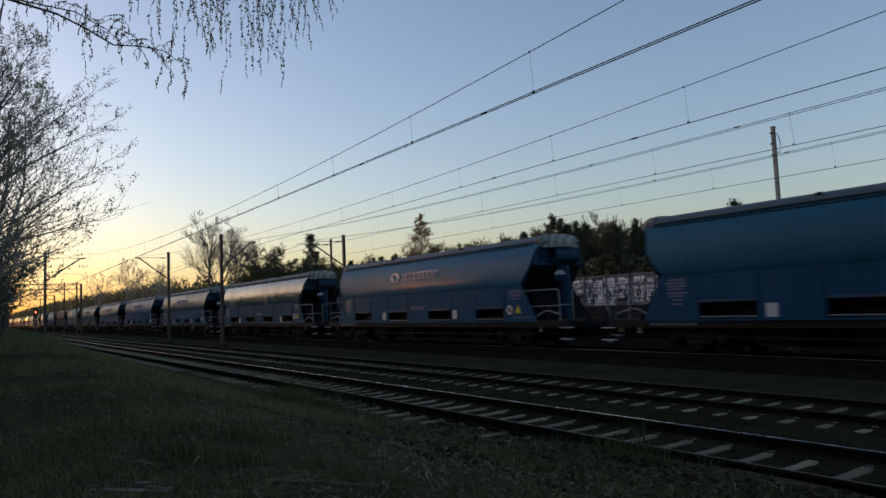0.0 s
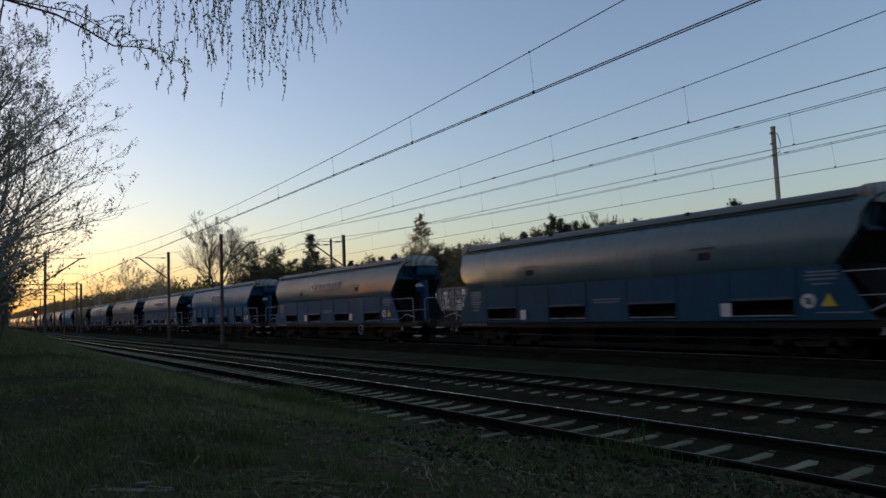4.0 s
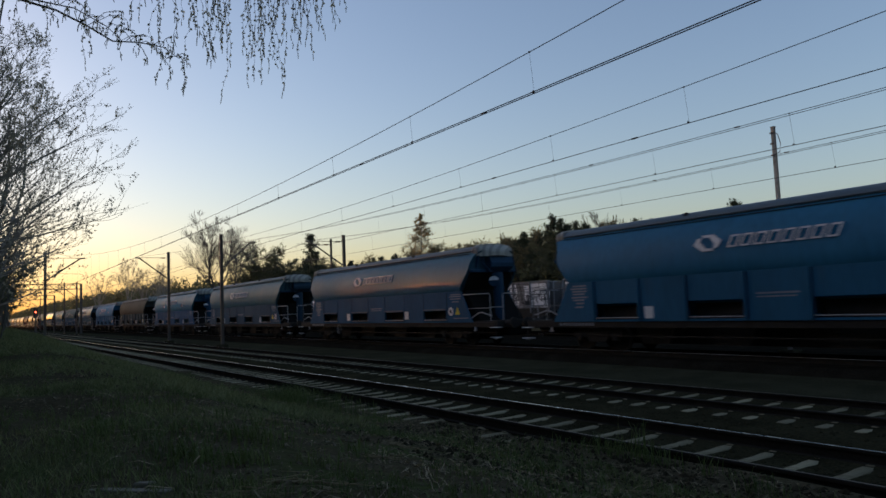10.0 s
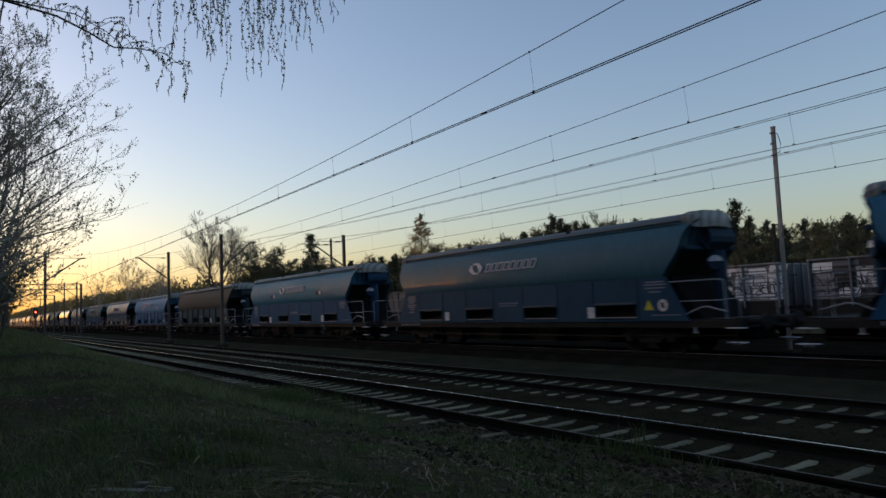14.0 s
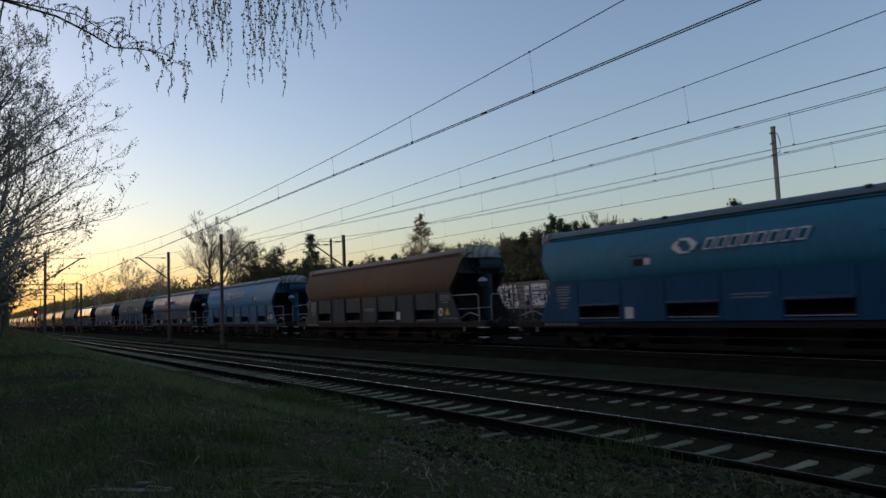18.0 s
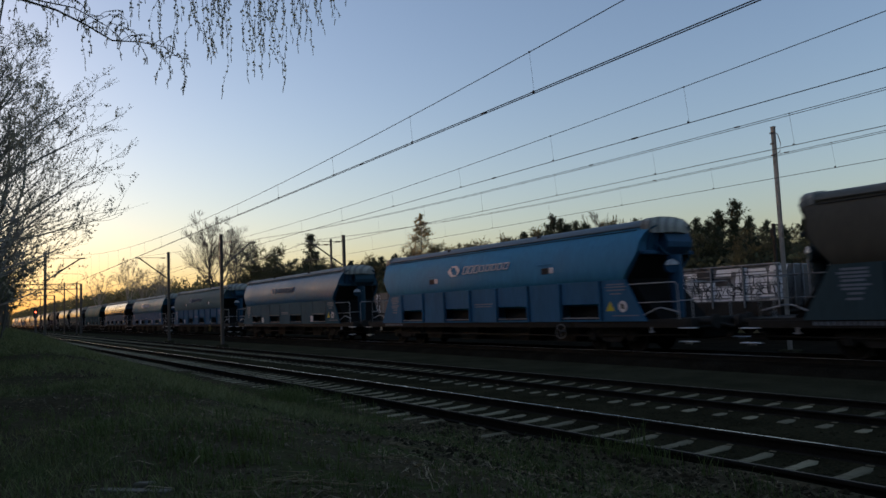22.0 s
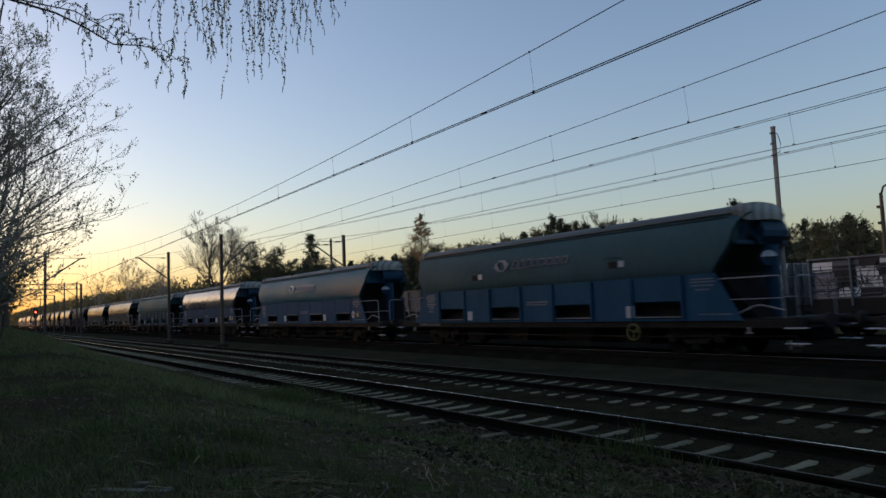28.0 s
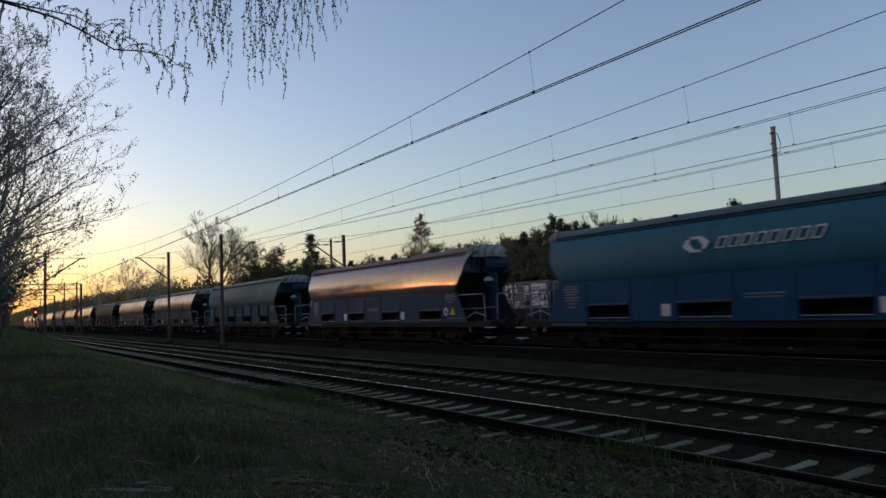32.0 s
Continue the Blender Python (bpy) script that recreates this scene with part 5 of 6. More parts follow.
def build_near_trees():
    """The budding tree and shrubs on the bank and the birch whose limbs hang over the path."""
    near_tree = thing("budding_tree", "wide-spreading budding tree with small young leaves on the bank", "tree", group="trees on the bank", at=pose(-13.5, -0.35, 0.95))
    rn = random.Random(27)
    st, br, lv = Geo(), Geo(), Geo()
    bole = [Vector(p) for p in ((0, 0, 0), (0.05, 0.1, 1.2), (0.0, 0.32, 2.3), (-0.1, 0.5, 3.6), (0.0, 0.62, 5.0), (0.1, 0.8, 6.2))]
    st.tube(bole, [0.12, 0.1, 0.085, 0.06, 0.035, 0.012], 9)

    def on_bole(z):
        i = max(k for k in range(5) if bole[k].z <= z)
        return bole[i] + (bole[i + 1] - bole[i]) * ((z - bole[i].z) / (bole[i + 1].z - bole[i].z))
    # rising limbs towards the open side over the line, then the rest of the crown
    reach = [(2.0, 0.1, 2.2, 1.35, 2.75), (2.15, 0.3, 2.4, 0.5, 2.35), (2.9, -0.3, 1.7, 1.5, 2.5), (3.4, 0.2, 1.4, 1.5, 2.2), (1.3, 0.4, 2.0, 0.9, 2.0), (1.6, -0.5, 1.9, 1.4, 2.4), (3.0, 0.8, 1.6, 0.8, 1.9),
             (4.2, 0.0, 1.0, 1.5, 1.7), (0.9, 0.2, 1.6, 0.7, 1.6)]
    for _ in range(30):
        a, z = rn.uniform(0, 6.283), rn.uniform(0.8, 5.2)
        reach.append((z, math.cos(a), math.sin(a), rn.uniform(0.7, 1.6), rn.uniform(1.5, 2.5) * (1.15 - z * 0.11)))
    for z, dx, dy, dz, L in reach:
        p, d = on_bole(z), Vector((dx, dy, dz)).normalized()
        n, pts, rad, r0 = 7, [on_bole(z)], [0.034], 0.034 * (1.2 - z * 0.1)
        for i in range(n):
            d = (d + Vector((rn.gauss(0, 0.07), rn.gauss(0, 0.07), rn.gauss(0.015, 0.05)))).normalized()
            pts.append(pts[-1] + d * L / n)
            rad.append(max(0.003, r0 * 0.8 * (1 - (i + 1) / n) ** 0.9))
        st.tube(pts, rad, 6, caps=False)
        for j in range(13):
            u = 0.14 + 0.86 * (j + rn.random()) / 13
            i = min(n - 1, int(u * n))
            q = pts[i] + (pts[i + 1] - pts[i]) * (u * n - i)
            side = Vector((rn.gauss(0, 1), rn.gauss(0, 1), rn.gauss(0.25, 0.6))).normalized()
            grow(br, lv, q, (d * 0.9 + side * 0.75).normalized(), L * rn.uniform(0.2, 0.36) * (1.25 - 0.6 * u), max(0.004, rad[i] * 0.4), 2, rn, 0.03, 4, -0.05, 0.42, (2, 4), 0.0015, 4)
    part("trunk", st, M["youngbark"], near_tree)
    part("branchwork", br, M["youngbark"], near_tree)
    part("young_leaves", lv, M["bud"], near_tree)
    second = forked_tree(22, 8.2, 0.13, 6, 0.5, M["youngbark"], 0.004, fork=0.06, side=0.26, kids=(3, 5), limbs=21, leafmat=M["bud"], leaf=0.042, leaf_n=6)
    plant("budding_tree", second, "dense budding tree behind the larger one", "tree", "trees on the bank", pose(-20.5, -0.4, 1.0, 0, 0, 80), 1.0)
    rnd = random.Random(77)
    g, l = Geo(), Geo()
    for _ in range(110):
        p = Vector((rnd.uniform(-36, -15), rnd.uniform(-2.6, 0.1), 1.0))
        grow(g, l, p, (rnd.gauss(0, 0.25), rnd.gauss(0, 0.25), 1), rnd.uniform(2.0, 4.2), 0.03, 2, rnd, 0.045, 8, -0.02, 0.45, (3, 5), sides=4)
    # the thicket closes up where the bank runs out of sight
    for _ in range(54):
        p = Vector((rnd.uniform(-46, -24), 0, 1.1))
        p.y = -0.056 * p.x - 0.6 - abs(rnd.gauss(0, 0.5))
        p.z = terrain(p.x, p.y) - 0.05
        grow(g, l, p, (rnd.gauss(0, 0.2), rnd.gauss(0, 0.2), 1), rnd.uniform(1.4, 3.4), 0.03, 2, rnd, 0.07, 12, 0.0, 0.5, (4, 6), sides=4)
    sh = thing("shrub_thicket", "dense thicket of thin budding shrubs on the bank", "shrubs")
    part("branchwork", g, M["bark"], sh)
    part("young_leaves", l, M["olive"], sh)
    # unseen trees added behind the viewer to hold back sky light and sun
    rn = random.Random(123)
    g, tr = Geo(), Geo()
    for k in range(760):
        x, y, h = rn.uniform(-300, -75) if k < 420 else rn.uniform(-80, 60), rn.uniform(-22, -5.0), rn.uniform(13, 20)
        if -74 < x - 1.483 * y < -53:
            # kept as low as bushes here, a gap that lets the low sun through
            h = (2.35 - TO_SUN.z / TO_SUN.y * (19.0 - y)) * rn.uniform(0.82, 0.97)
        tr.tube([(x, y, 0.3), (x + rn.gauss(0, 0.3), y, h)], [0.16, 0.03], 6)
        for _ in range(80):
            v = rn.random()
            rr = 1.9 * math.sin(3.1 * min(1, v * 0.9 + 0.12)) + 0.2
            add_leaf(g, (x + rn.gauss(0, rr * 0.55), y + rn.gauss(0, rr * 0.55), 0.4 + h * v), rn, rn.uniform(0.6, 1.4))
    gr = thing("grove", "unseen trees added along the bank to block sky and sun", "woods", kind="stuff")
    part("stems", tr, M["bark"], gr)
    part("foliage", g, M["needle"], gr)
    # birch beside the camera: its trunk stands out of view, two limbs reach over
    t = thing("birch_tree", "birch with drooping catkin twigs hanging over the path", "tree", group="trees on the bank", at=pose(-3.6, -4.2, 0.9))
    trunk = Geo().tube([(0, 0, -0.1), (0.06, 0.05, 2.0), (-0.05, 0.12, 4.2), (0.02, 0.1, 6.6), (0, 0.2, 9.5)], [0.17, 0.14, 0.12, 0.09, 0.03], 12)
    part("trunk", trunk, M["birchbark"], t, "white birch trunk")
    def strand(g, lv, p, side, L, rn, leaf):
        """A thin twig that leaves its bough sideways, then hangs, with leaves in turn on both sides and catkins at its end."""
        path = [p, p + side * 0.5 + Vector((0, 0, 0.02)), p + side]
        m = max(4, int(L / 0.06))
        sway = Vector((rn.gauss(0, 0.012), rn.gauss(0, 0.012), 0))
        for j in range(m):
            path.append(path[-1] + Vector((rn.gauss(0, 0.009), rn.gauss(0, 0.012), -L / m)) + sway * (1 - j / m))
        g.tube(path, [0.0026] * 3 + [0.0017 - 0.0008 * j / m for j in range(m)], 3, caps=False)
        for a in range(1, len(path) - 1):
            seg = path[a + 1] - path[a]
            for _ in range(max(1, int(seg.length / leaf))):
                c = path[a] + seg * rn.random()
                d = Vector((rn.gauss(0, 0.5), rn.gauss(0, 0.5), -rn.uniform(0.2, 1.0))).normalized() * rn.uniform(0.012, 0.026)
                w = d.cross(Vector((rn.gauss(0, 1), rn.gauss(0, 1), 0.2))).normalized() * d.length * 0.4
                lv.add([c, c + d * 0.45 + w, c + d, c + d * 0.45 - w], [(0, 1, 2, 3)])
            if rn.random() < 0.22 or a > len(path) - 4:
                c = path[a + 1]
                lv.tube([c, c + Vector((rn.gauss(0, 0.006), rn.gauss(0, 0.006), -rn.uniform(0.03, 0.055)))], [0.0032, 0.0022], 4)

    # bough with its end in view: side twigs along it, a thick tassel at its tip
    rn = random.Random(5)
    g, lv = Geo(), Geo()
    pts = [Vector(p) for p in ((0, 0.12, 4.0), (-1.1, 2.4, 3.65), (-1.79, 4.25, 3.12), (-1.78, 4.69, 3.05), (-1.79, 4.87, 2.985), (-1.80, 5.05, 2.9), (-1.76, 5.22, 2.905), (-1.74, 5.38, 2.89), (-1.76, 5.5, 2.83))]
    g.tube(pts, [0.034, 0.02, 0.0095, 0.0075, 0.0065, 0.0055, 0.004, 0.003, 0.002], 6, caps=False)
    fork = [pts[2], Vector((-1.76, 4.5, 3.09)), Vector((-1.74, 4.8, 3.07)), Vector((-1.74, 5.0, 2.98)), Vector((-1.75, 5.1, 2.9))]
    g.tube(fork, [0.007, 0.006, 0.0045, 0.003, 0.002], 5, caps=False)
    for line in (pts[2:], fork):
        for k in range(21):
            u = rn.random() * (len(line) - 1.01)
            p = line[int(u)] + (line[int(u) + 1] - line[int(u)]) * (u - int(u))
            strand(g, lv, p, Vector((rn.gauss(0, 0.1), rn.gauss(0.05, 0.07), rn.uniform(-0.02, 0.09))), rn.uniform(0.03, 0.12), rn, 0.017)
    for y, L in ((5.38, 0.2), (5.44, 0.25), (5.48, 0.26), (5.5, 0.22), (4.62, 0.22), (4.85, 0.3), (4.9, 0.16)):
        k = max(i for i in range(2, 8) if pts[i].y <= y)
        p = pts[k] + (pts[k + 1] - pts[k]) * ((y - pts[k].y) / (pts[k + 1].y - pts[k].y))
        strand(g, lv, p, Vector((rn.gauss(0, 0.05), rn.gauss(0.03, 0.03), 0.0)), L, rn, 0.013)
    limb = part("limb", g, M["twig"], t, "thin drooping limb")
    part("young_leaves", lv, M["bud"], limb, "small young leaves and catkins")
    SWAY.append((limb, pts[0]))
    # bough above: tassels of hanging twigs, longest in the middle
    rn = random.Random(6)
    g, lv = Geo(), Geo()
    pts = [Vector(p) for p in ((0, 0.1, 4.6), (-1.0, 2.4, 4.4), (-1.5, 4.4, 3.75), (-1.5, 5.35, 3.45), (-1.27, 5.92, 3.5), (-1.0, 6.45, 3.52))]
    g.tube(pts, [0.034, 0.02, 0.01, 0.007, 0.004, 0.002], 6, caps=False)
    for y, L, n in ((4.75, 0.5, 3), (5.0, 0.52, 4), (5.2, 0.55, 5), (5.36, 0.66, 5), (5.48, 0.72, 6), (5.56, 0.78, 5), (5.66, 0.98, 6), (5.72, 0.86, 4), (5.8, 0.74, 6), (5.88, 0.75, 6), (5.96, 0.95, 5), (6.05, 1.0, 6), (6.1, 0.8, 4), (6.16, 0.67, 5),
                    (6.25, 0.66, 6), (6.33, 0.54, 5), (6.39, 0.5, 4), (6.44, 0.42, 3)):
        k = max(i for i in range(2, 5) if pts[i].y <= y)
        p = pts[k] + (pts[k + 1] - pts[k]) * ((y - pts[k].y) / (pts[k + 1].y - pts[k].y))
        for j in range(n):
            strand(g, lv, p, Vector((rn.gauss(0, 0.14), rn.gauss(0.01, 0.05), rn.uniform(-0.06, 0.06))), L * (0.93 if j == 0 else rn.uniform(0.4, 0.9)), rn, 0.0175)
    limb = part("limb", g, M["twig"], t, "thin drooping limb")
    part("young_leaves", lv, M["bud"], limb, "small young leaves and catkins")
    SWAY.append((limb, pts[0]))


# ---- things on the ground ----
def build_foreground():
    rnd = random.Random(31)

    def blade(g, x, y, h, w, lean, a=None):
        """One curved blade of three pieces that bends over towards its tip."""
        z = terrain(x, y) - 0.01 if y < 7.0 else -0.21
        a = rnd.uniform(0, 6.28) if a is None else a
        c, n = math.cos(a), math.sin(a)
        px, py = -n * w, c * w
        bend = lean * h * rnd.uniform(0.3, 1.1)
        vs = []
        for f, k in ((0.0, 0.0), (0.45, 0.16), (0.8, 0.52)):
            q = 1.0 - 0.55 * f
            vs += [(x + c * bend * k - px * q, y + n * bend * k - py * q, z + h * f * (1 - 0.12 * k * lean)), (x + c * bend * k + px * q, y + n * bend * k + py * q, z + h * f * (1 - 0.12 * k * lean))]
        vs.append((x + c * bend, y + n * bend, z + h * max(0.45, 1.0 - 0.3 * lean)))
        g.add(vs, [(0, 1, 3, 2), (2, 3, 5, 4), (4, 5, 6)])

    def tuft(g, x, y, n, h, spread, w=0.004, lean=0.9):
        for _ in range(n):
            blade(g, x + rnd.gauss(0, spread), y + rnd.gauss(0, spread * 0.7), h * rnd.uniform(0.35, 1.25), w * rnd.uniform(0.6, 1.4), lean)

    # grass in patches: thick turf here, bare trodden soil there
    g = Geo()
    for _ in range(5800):
        x = -2.2 - 25 * rnd.random() ** 1.4
        y = rnd.uniform(0.2, 6.7 if x < -9 else 6.2)
        d = noise.noise((x * 0.42, y * 0.7, 9.0)) + 0.12 * noise.noise((x * 1.7, y * 2.1, 2.0))
        if d < (0.1 if x > -9 and 0.3 * -x < y < 4.9 else -0.06):
            continue
        tuft(g, x, y, rnd.randint(5, 14), rnd.uniform(0.045, 0.12) * (1.3 if y > 4.4 else 1.0), 0.06, 0.0032)
    for cx, cy, n, h, sp in ((-16.4, 6.4, 420, 0.40, 0.4), (-15.6, 6.1, 300, 0.34, 0.35), (-17.3, 6.3, 220, 0.28, 0.4), (-14.4, 6.5, 200, 0.36, 0.35), (-13.0, 6.3, 120, 0.28, 0.4), (-11.6, 6.2, 90, 0.22, 0.4), (-6.15, 6.85, 34, 0.5, 0.12),
                             (-6.5, 6.75, 110, 0.27, 0.2), (-5.75, 6.7, 70, 0.24, 0.16), (-7.3, 6.6, 90, 0.2, 0.3), (-5.0, 6.6, 26, 0.26, 0.12), (-4.3, 6.4, 40, 0.24, 0.14), (-3.9, 6.2, 40, 0.18, 0.3), (-8.3, 6.5, 40, 0.16, 0.2), (-9.4, 6.3, 60, 0.2, 0.35),
                             (-5.05, 1.25, 170, 0.14, 0.16), (-5.6, 1.9, 190, 0.15, 0.2), (-6.3, 0.9, 190, 0.14, 0.3), (-4.75, 1.55, 110, 0.13, 0.12), (-8.4, 1.6, 260, 0.15, 0.45),
                             (-4.6, 2.0, 60, 0.13, 0.12), (-5.2, 2.6, 70, 0.14, 0.2), (-5.9, 1.6, 80, 0.13, 0.25), (-7.0, 2.4, 120, 0.14, 0.3), (-5.5, 4.4, 90, 0.17, 0.35), (-6.6, 5.2, 120, 0.18, 0.45), (-8.2, 5.4, 120, 0.18, 0.5)):
        tuft(g, cx, cy, n, h, sp, 0.0048, 0.75)
    solid("grass", g, M["grass"], "short sparse grass tufts on the dark bank", "grass", kind="stuff")
    far = Geo()
    for _ in range(48000):
        x = -10.5 - 77 * rnd.random() ** 1.5
        y = rnd.uniform(-3, 5.6)
        if x > -20 and noise.noise((x * 0.3, y * 0.6, 41.0)) < -0.22:
            continue
        z = terrain(x, y)
        a = rnd.uniform(0, 6.28)
        h = rnd.uniform(0.07, 0.17) + 0.12 * step(20, 40, -x) * rnd.random()
        bw = 0.009 + 0.03 * step(14, 40, -x)
        far.add([(x - math.cos(a) * bw, y - math.sin(a) * bw, z), (x + math.cos(a) * bw, y + math.sin(a) * bw, z), (x + rnd.gauss(0, 0.1), y + rnd.gauss(0, 0.1), z + h)], [(0, 1, 2)])
    for _ in range(24000):
        # short turf on the trodden top of the bank
        x = -3.4 - 9 * rnd.random() ** 1.1
        y = rnd.uniform(-0.6, 3.4)
        if y > 0.36 * -x or noise.noise((x * 0.7, y * 0.9, 13.0)) < 0.02:
            continue
        z, a, h = terrain(x, y), rnd.uniform(0, 6.28), rnd.uniform(0.025, 0.085)
        far.add([(x - math.cos(a) * 0.004, y - math.sin(a) * 0.004, z), (x + math.cos(a) * 0.004, y + math.sin(a) * 0.004, z), (x + rnd.gauss(0, 0.035), y + rnd.gauss(0, 0.035), z + h)], [(0, 1, 2)])
    # the same sparse turf goes on round and behind the viewer
    rb = random.Random(64)
    for _ in range(16000):
        x, y = rb.uniform(-3.6, 9.0), rb.uniform(-7.0, 6.4)
        if noise.noise((x * 0.5, y * 0.6, 21.0)) < -0.05:
            continue
        z, a, h = terrain(x, y), rb.uniform(0, 6.28), rb.uniform(0.025, 0.075)
        far.add([(x - math.cos(a) * 0.004, y - math.sin(a) * 0.004, z), (x + math.cos(a) * 0.004, y + math.sin(a) * 0.004, z), (x + rb.gauss(0, 0.035), y + rb.gauss(0, 0.035), z + h)], [(0, 1, 2)])
    solid("rough_grass", far, M["tallgrass"], "rough grass along the top of the bank", "grass", kind="stuff")
    # dry blades and stems lying flat, a few standing; curled leaves; bark
    lf, st = Geo(), Geo()
    for _ in range(4600):
        x, y = -2.3 - 16 * rnd.random() ** 1.35, rnd.uniform(0.3, 6.9)
        if noise.noise((x * 0.55, y * 0.7, 17.0)) < -0.05 and rnd.random() < 0.8:
            continue
        if y < 0.24 * -x and rnd.random() < 0.6:
            continue
        z = terrain(x, y) + rnd.uniform(0.004, 0.022)
        a, L, w = rnd.uniform(0, 6.28), rnd.choice((rnd.uniform(0.025, 0.07), rnd.uniform(0.03, 0.09), rnd.uniform(0.05, 0.13), rnd.uniform(0.1, 0.28))), rnd.uniform(0.002, 0.0065)
        turn, lift = rnd.gauss(0, 0.35), rnd.uniform(0.0, 0.05) * L / 0.2
        pts = [(x, y, z), (x + math.cos(a) * L * 0.5, y + math.sin(a) * L * 0.5, z + lift)]
        pts.append((pts[1][0] + math.cos(a + turn) * L * 0.5, pts[1][1] + math.sin(a + turn) * L * 0.5, terrain(*pts[1][:2]) + lift * rnd.choice((0.1, 0.2, 1.6))))
        vs = []
        for (px, py, pz), k in zip(pts, (0.7, 1.0, 0.3)):
            vs += [(px - math.sin(a) * w * k, py + math.cos(a) * w * k, pz), (px + math.sin(a) * w * k, py - math.cos(a) * w * k, pz + w * 0.5)]
        st.add(vs, [(0, 1, 3, 2), (2, 3, 5, 4)])
    for _ in range(4200):
        x, y = -2.3 - 16 * rnd.random() ** 1.25, rnd.uniform(0.3, 6.85)
        if noise.noise((x * 0.6, y * 0.7, 3.0)) < -0.1:
            continue
        z = terrain(x, y) + rnd.uniform(0.004, 0.016)
        if y < 0.24 * -x and rnd.random() < 0.75:
            continue
        s = rnd.uniform(0.01, 0.024) if rnd.random() < 0.8 else rnd.uniform(0.024, 0.04)
        a = rnd.uniform(0, 6.28)
        c, n = math.cos(a), math.sin(a)
        up = [rnd.uniform(0.0, 0.8) * s for _ in range(4)]
        # a curled leaf: two halves that fold up along the rib
        lf.add([(x - c * s, y - n * s, z + up[0]), (x, y, z), (x + c * s, y + n * s, z + up[1]), (x - n * s * 0.5, y + c * s * 0.5, z + up[2]), (x + n * s * 0.5, y - c * s * 0.5, z + up[3])], [(0, 1, 3), (1, 2, 3), (0, 4, 1), (1, 4, 2)])
    cg = Geo()
    for _ in range(9500):
        x, y = -2.3 - 11 * rnd.random() ** 1.2, rnd.uniform(0.3, 6.95)
        if y < 0.24 * -x and rnd.random() < 0.6:
            continue
        s = rnd.uniform(0.006, 0.018) if rnd.random() < 0.8 else rnd.uniform(0.018, 0.034)
        cg.box((x, y, terrain(x, y) + s * 0.1), (s * rnd.uniform(1.2, 2.8), s * rnd.uniform(0.5, 1.1), s * rnd.uniform(0.3, 0.8)),
               m=Matrix.Rotation(rnd.uniform(0, 6.28), 3, "Z") @ Matrix.Rotation(rnd.gauss(0, 0.45), 3, "Y") @ Matrix.Rotation(rnd.gauss(0, 0.45), 3, "X"))
    for _ in range(2600):
        x, y, s = rb.uniform(-2.4, 8.0), rb.uniform(-5.0, 6.9), rb.uniform(0.006, 0.022)
        cg.box((x, y, terrain(x, y) + s * 0.1), (s * rb.uniform(1.2, 2.8), s * rb.uniform(0.5, 1.1), s * 0.5), m=Matrix.Rotation(rb.uniform(0, 6.28), 3, "Z"))
    solid("bark_chips", cg, M["chip"], "dark brown bark chips and clods strewn on the soil", "chips", kind="stuff")
    solid("dead_leaves", lf, M["leaf"], "scattered dry brown leaves on the soil", "leaves", kind="stuff")
    solid("dry_stalks", st, M["straw"], "pale dry stalks and twigs lying on the soil", "stalks", kind="stuff")
    # clods and dark crumbs of soil on the slope beside the track
    cl = Geo()
    for _ in range(3300):
        x, y = -2.2 - 8.5 * rnd.random() ** 1.2, 3.2 + 3.75 * rnd.random() ** 0.7
        s = rnd.uniform(0.012, 0.03) if rnd.random() < 0.75 else rnd.uniform(0.03, 0.06)
        z = terrain(x, y) + s * 0.12
        vs = [(x + dx * s * rnd.uniform(0.6, 1.5), y + dy * s * rnd.uniform(0.6, 1.3), z + dz * s * rnd.uniform(0.4, 0.9)) for dx, dy, dz in ((1, 0, 0), (0, 1, 0), (-1, 0, 0), (0, -1, 0), (0.2, 0, 1), (0, 0, -1))]
        cl.add(vs, [(0, 1, 4), (1, 2, 4), (2, 3, 4), (3, 0, 4), (1, 0, 5), (2, 1, 5), (3, 2, 5), (0, 3, 5)])
    solid("soil_clods", cl, M["clod"], "dark clods and crumbs of soil beside the track", "clods", kind="stuff")
    # loose ballast stones by the near track
    sg = Geo()
    for _ in range(9000):
        x, y = -2 - 26 * rnd.random() ** 1.2, rnd.uniform(5.9, 13.4)
        # between the sleepers, not on them
        if abs((x + (7.904 if y < 10.1 else 12.037) + 0.3) % 0.6 - 0.3) < 0.15 or abs(y - 9.95) < 0.1:
            continue
        s = rnd.uniform(0.018, 0.04)
        z = (-0.19 if y > 10.3 else -0.198) + s * 0.3 if 6.7 < y else -0.3
        vs = [(x + dx * s * rnd.uniform(0.7, 1.3), y + dy * s * rnd.uniform(0.7, 1.3), z + dz * s * rnd.uniform(0.6, 1.1)) for dx, dy, dz in ((1, 0, 0), (0, 1, 0), (-1, 0, 0), (0, -1, 0), (0, 0, 1), (0, 0, -1))]
        sg.add(vs, [(0, 1, 4), (1, 2, 4), (2, 3, 4), (3, 0, 4), (1, 0, 5), (2, 1, 5), (3, 2, 5), (0, 3, 5)])
    solid("ballast_stones", sg, M["stone"], "loose dark crushed stones between the sleepers", "stones", kind="stuff")


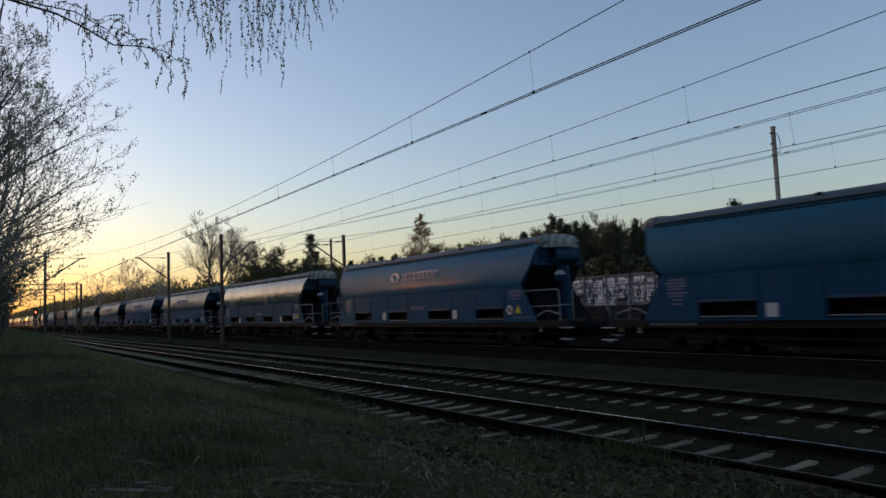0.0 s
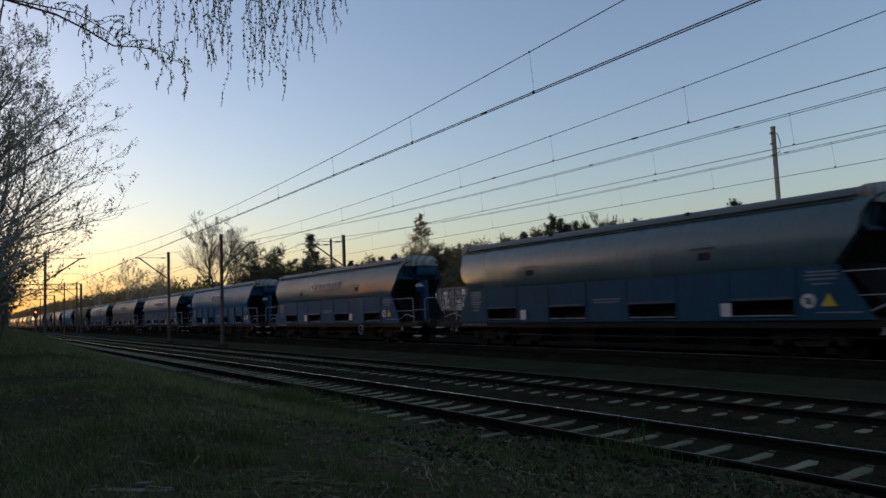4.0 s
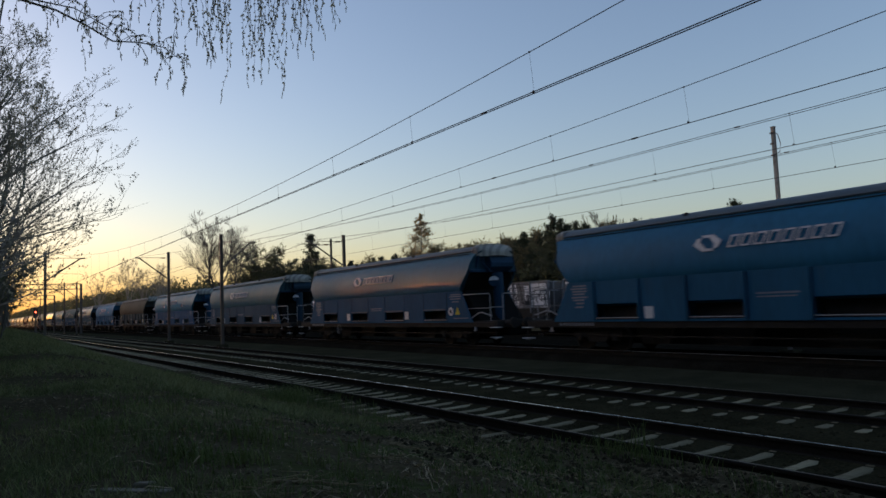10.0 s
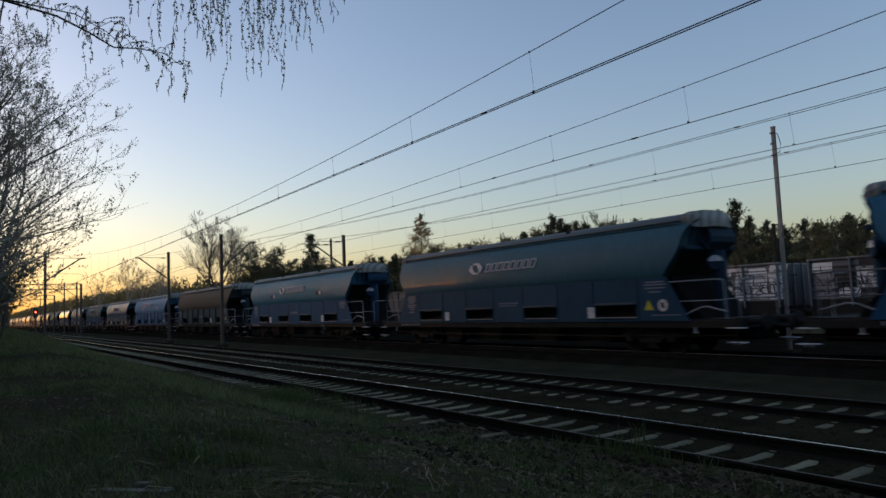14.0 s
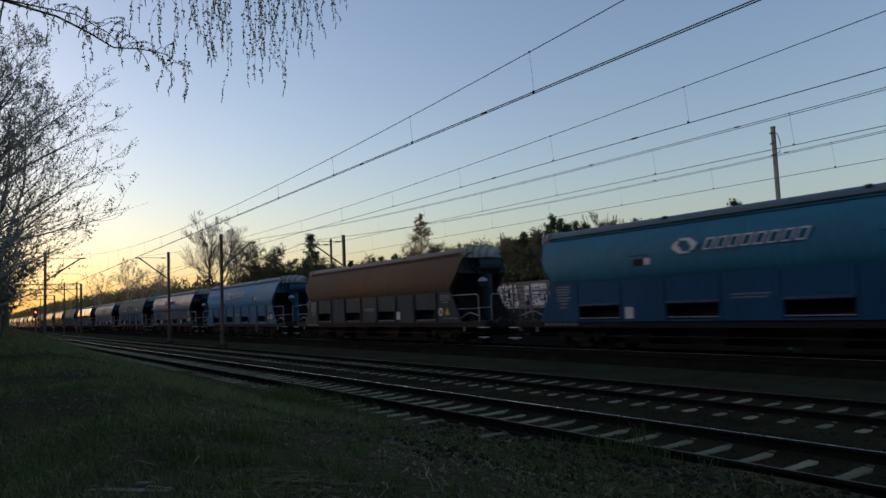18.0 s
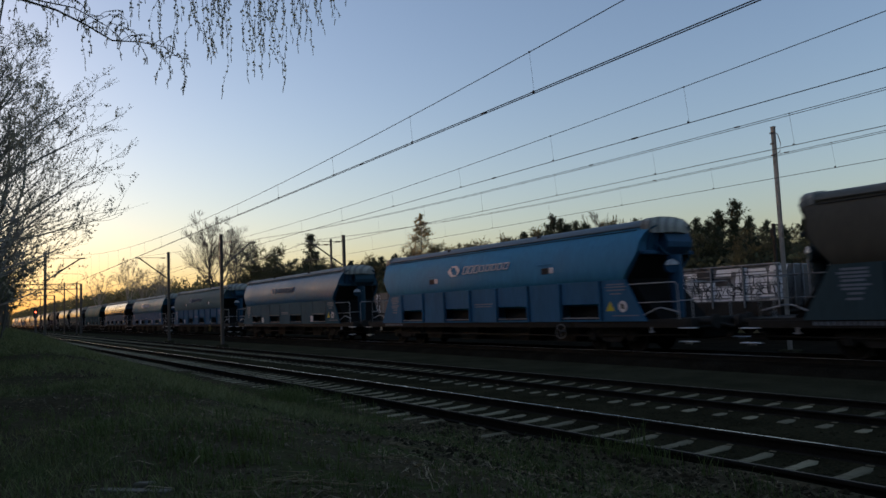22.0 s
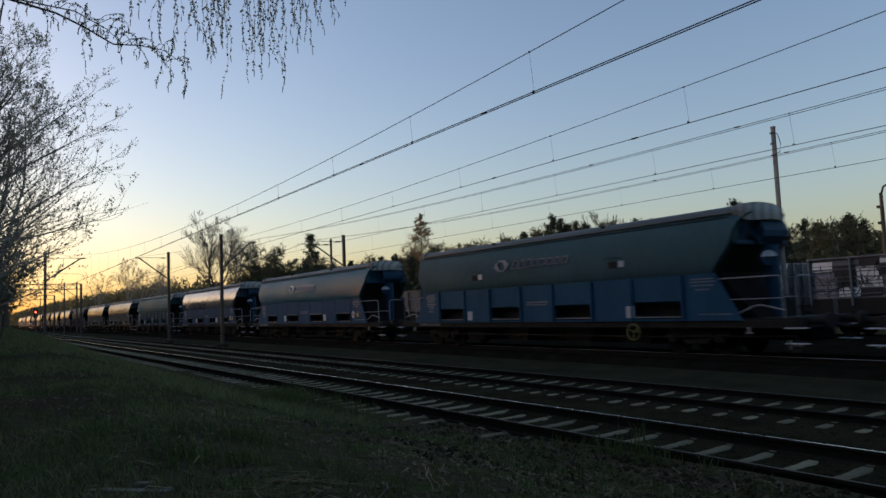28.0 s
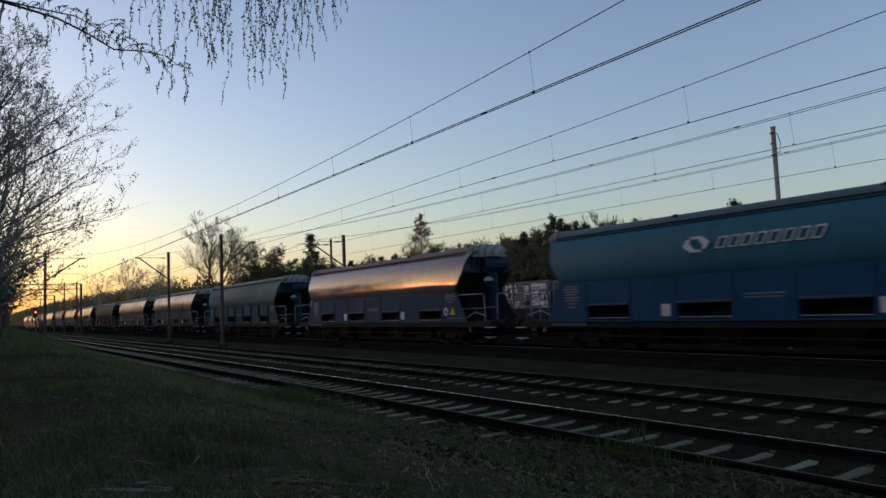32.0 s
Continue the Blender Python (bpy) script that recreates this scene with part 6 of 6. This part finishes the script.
def dead_branches(x0, y0, x1, y1, n, label, seed):
    """A handful of dry sticks lying side by side, some forked."""
    rn = random.Random(seed)
    t = thing("dead_branch", label, "branch", group="dead branches", at=pose(x0, y0, terrain(x0, y0)))
    for k in range(n):
        a = rn.uniform(-0.1, 0.25)
        b = rn.uniform(0.75, 1.1)
        pts = []
        oy = rn.gauss(0, 0.035)
        for j in range(6):
            f = a + (b - a) * j / 5
            x, y = (x1 - x0) * f + rn.gauss(0, 0.008) - oy * 0.6, (y1 - y0) * f + rn.gauss(0, 0.008) + oy
            pts.append((x, y, terrain(x0 + x, y0 + y) - terrain(x0, y0) + rn.uniform(0.008, 0.03)))
        r = rn.uniform(0.0025, 0.007)
        part("stick", Geo().tube(pts, [r, r, r * 0.9, r * 0.8, r * 0.6, r * 0.4], 5), M["straw"], t)
        if k % 2 == 0:
            q = Vector(pts[2])
            part("twig", Geo().tube([q, q + Vector((rn.gauss(0, 0.06), rn.gauss(0, 0.06), 0.02)), q + Vector((rn.gauss(0, 0.12), rn.gauss(0, 0.12), 0.03))], [r * 0.6, r * 0.5, r * 0.3], 4), M["straw"], t)


def lay_on_ground(name, x, y, rz, size, mat, label, category, lift=0.0):
    z = terrain(x, y) + size[2] / 2 + lift
    return solid(name, Geo().box((0, 0, 0), size, min(size) * 0.25), mat, label, category, at=pose(x, y, z, rnd_tilt(x), rnd_tilt(y), rz))


def rnd_tilt(v):
    return 3 * math.sin(v * 13.7)


# ---- build ----
build_train()
wire_pair(7.75, 5.32, 0.0022, 5.645, -26.8, 38.0, 0.00111, -8.75, 3.88, True, False, "contact wires and messenger over the first track")
wire_pair(11.98, 5.314, 0.0013, 5.77, -26.5, 36.0, 0.00093, -8.95, 3.98, False, False, "contact wire and messenger over the second track")
wire_pair(16.15, 5.244, -0.0055, 6.05, -14.2, 33.0, 0.00079, -9.2, 4.08, False, True, "contact wire and twin messengers over the gravel strip")
wire_pair(20.45, 5.27, -0.005, 6.03, -15.5, 32.0, 0.00091, -10.5, 3.98, False, True, "contact wire and twin messengers over the goods train")
mast_thing(-64.6, 5.15, 7.41, 2.5)
mast_thing(-63.25, 14.2, 7.36, -2.3)
mast_thing(-48.13, 14.2, 7.26, 2.0)
mast_thing(-47.6, 23.0, 7.35, -2.65)
mast_thing(-13.79, 23.0, 7.52, 0, w=0.115, mat="palemast", label="slim steel mast behind the goods train, coloured pale as if lit")
mast_thing(-56.3, 26.0, 7.99, -3.0, w=0.15, strut=False)
for x, y, h in ((-124, 14.2, 7.9), (-141, 14.2, 8.7), (-190, 14.2, 7.4), (-230, 5.1, 7.5), (-260, 24.0, 7.5), (-128, 5.2, 7.4)):
    mast_thing(x, y, h, 2.4 if y < 10 else -2.3)
jm = bpy.data.objects["catenary_mast.004"]
part("jumper_cable", Geo().tube([(0.07, -0.1, 7.75), (0.22, -0.12, 7.62), (0.3, -0.12, 7.3), (0.25, -0.1, 7.02), (0.02, -0.08, 6.95)], 0.012, 6), M["wire"], jm)
for dz in (7.72, 7.35, 6.95):
    part("clamp", Geo().box((-0.03, -0.07, dz), (0.13, 0.05, 0.05), 0.01), M["insul"], jm)
portal(-140, 4.9, 16.7, 8.8)
portal(-196, 5.2, 17.6, 8.7)
signal_post(-76, 5.3, 3.2)
lamp_column(-15.1, 33.0, 6.3)
yard_post(-20.4, 33.4, 5.3)
build_parked()
build_woods()
build_single_trees()
build_near_trees()
build_foreground()
for n, (a, b, c, d, k) in enumerate(((-4.06, 1.45, -3.8, 1.95, 7), (-3.75, 1.6, -3.68, 1.74, 4), (-5.05, 2.6, -4.9, 2.85, 6), (-4.43, 2.75, -3.62, 2.31, 2), (-3.9, 1.02, -3.6, 1.45, 5),
                                     (-6.3, 3.4, -6.05, 3.75, 5), (-5.6, 4.3, -5.3, 4.5, 5), (-4.5, 4.6, -4.25, 4.95, 5), (-7.7, 2.6, -7.5, 3.0, 4))):
    dead_branches(a, b, c, d, k, "dry pale sticks and stems lying on the soil", 50 + n)
lay_on_ground("board", -4.30, 0.70, 41, (0.62, 0.075, 0.012), M["plank"], "weathered grey board lying on the soil", "board")
lay_on_ground("concrete_chunk", -4.31, 0.83, 45, (0.12, 0.055, 0.03), M["plank"], "small grey lump of concrete on the soil", "rubble")
track(TRACKS[0], 4.0, "railway track with concrete sleepers and one shining rail beside the bank", 260, -7.904, (("railthin", 0.006), ("railtop", 0.016)))
track(TRACKS[1], 4.0, "second railway track with concrete sleepers", 280, -12.037, (("railrust", 0.02), ("railthin", 0.006)), height=0.82)
track(TRACKS[2], 4.0, "railway track under the moving goods train", 200, -12.3, (("railsheen", 0.027), ("railrust", 0.02)))
track(PARKED_Y, 4.0, "siding under the parked open wagons", 60, -12.1, (("railrust", 0.02), ("railrust", 0.02)))


# ---- what moves ----
def motions():
    for k, w in enumerate(WAGON_OBS):
        x0 = FIRST_X - PITCH * k
        walk(w, [(t, pose(x0 + run(t), TRACKS[2], 0)) for t in range(0, 33)])
        if k > 14:
            continue
        for ws in [o for o in w.children if o.name.startswith("wheelset")]:
            x, z = ws.location.x, ws.location.z
            walk(ws, [(t / 15, pose(x, 0, z, 0, math.degrees(run(t / 15) / 0.457), 0)) for t in range(0, 481)])
    for i, (limb, root) in enumerate(SWAY):
        rows = []
        for k in range(0, 33):
            a = 0.9 * math.sin(k * 0.9 + i) + 0.5 * math.sin(k * 2.1 + 2 * i)
            turn = Matrix.Translation(root) @ pose(0, 0, 0, 0.45 * a, 0.35 * math.sin(k * 1.3 + i), 0.3 * a) @ Matrix.Translation(-root)
            rows.append((k, turn))
        walk(limb, rows)


motions()
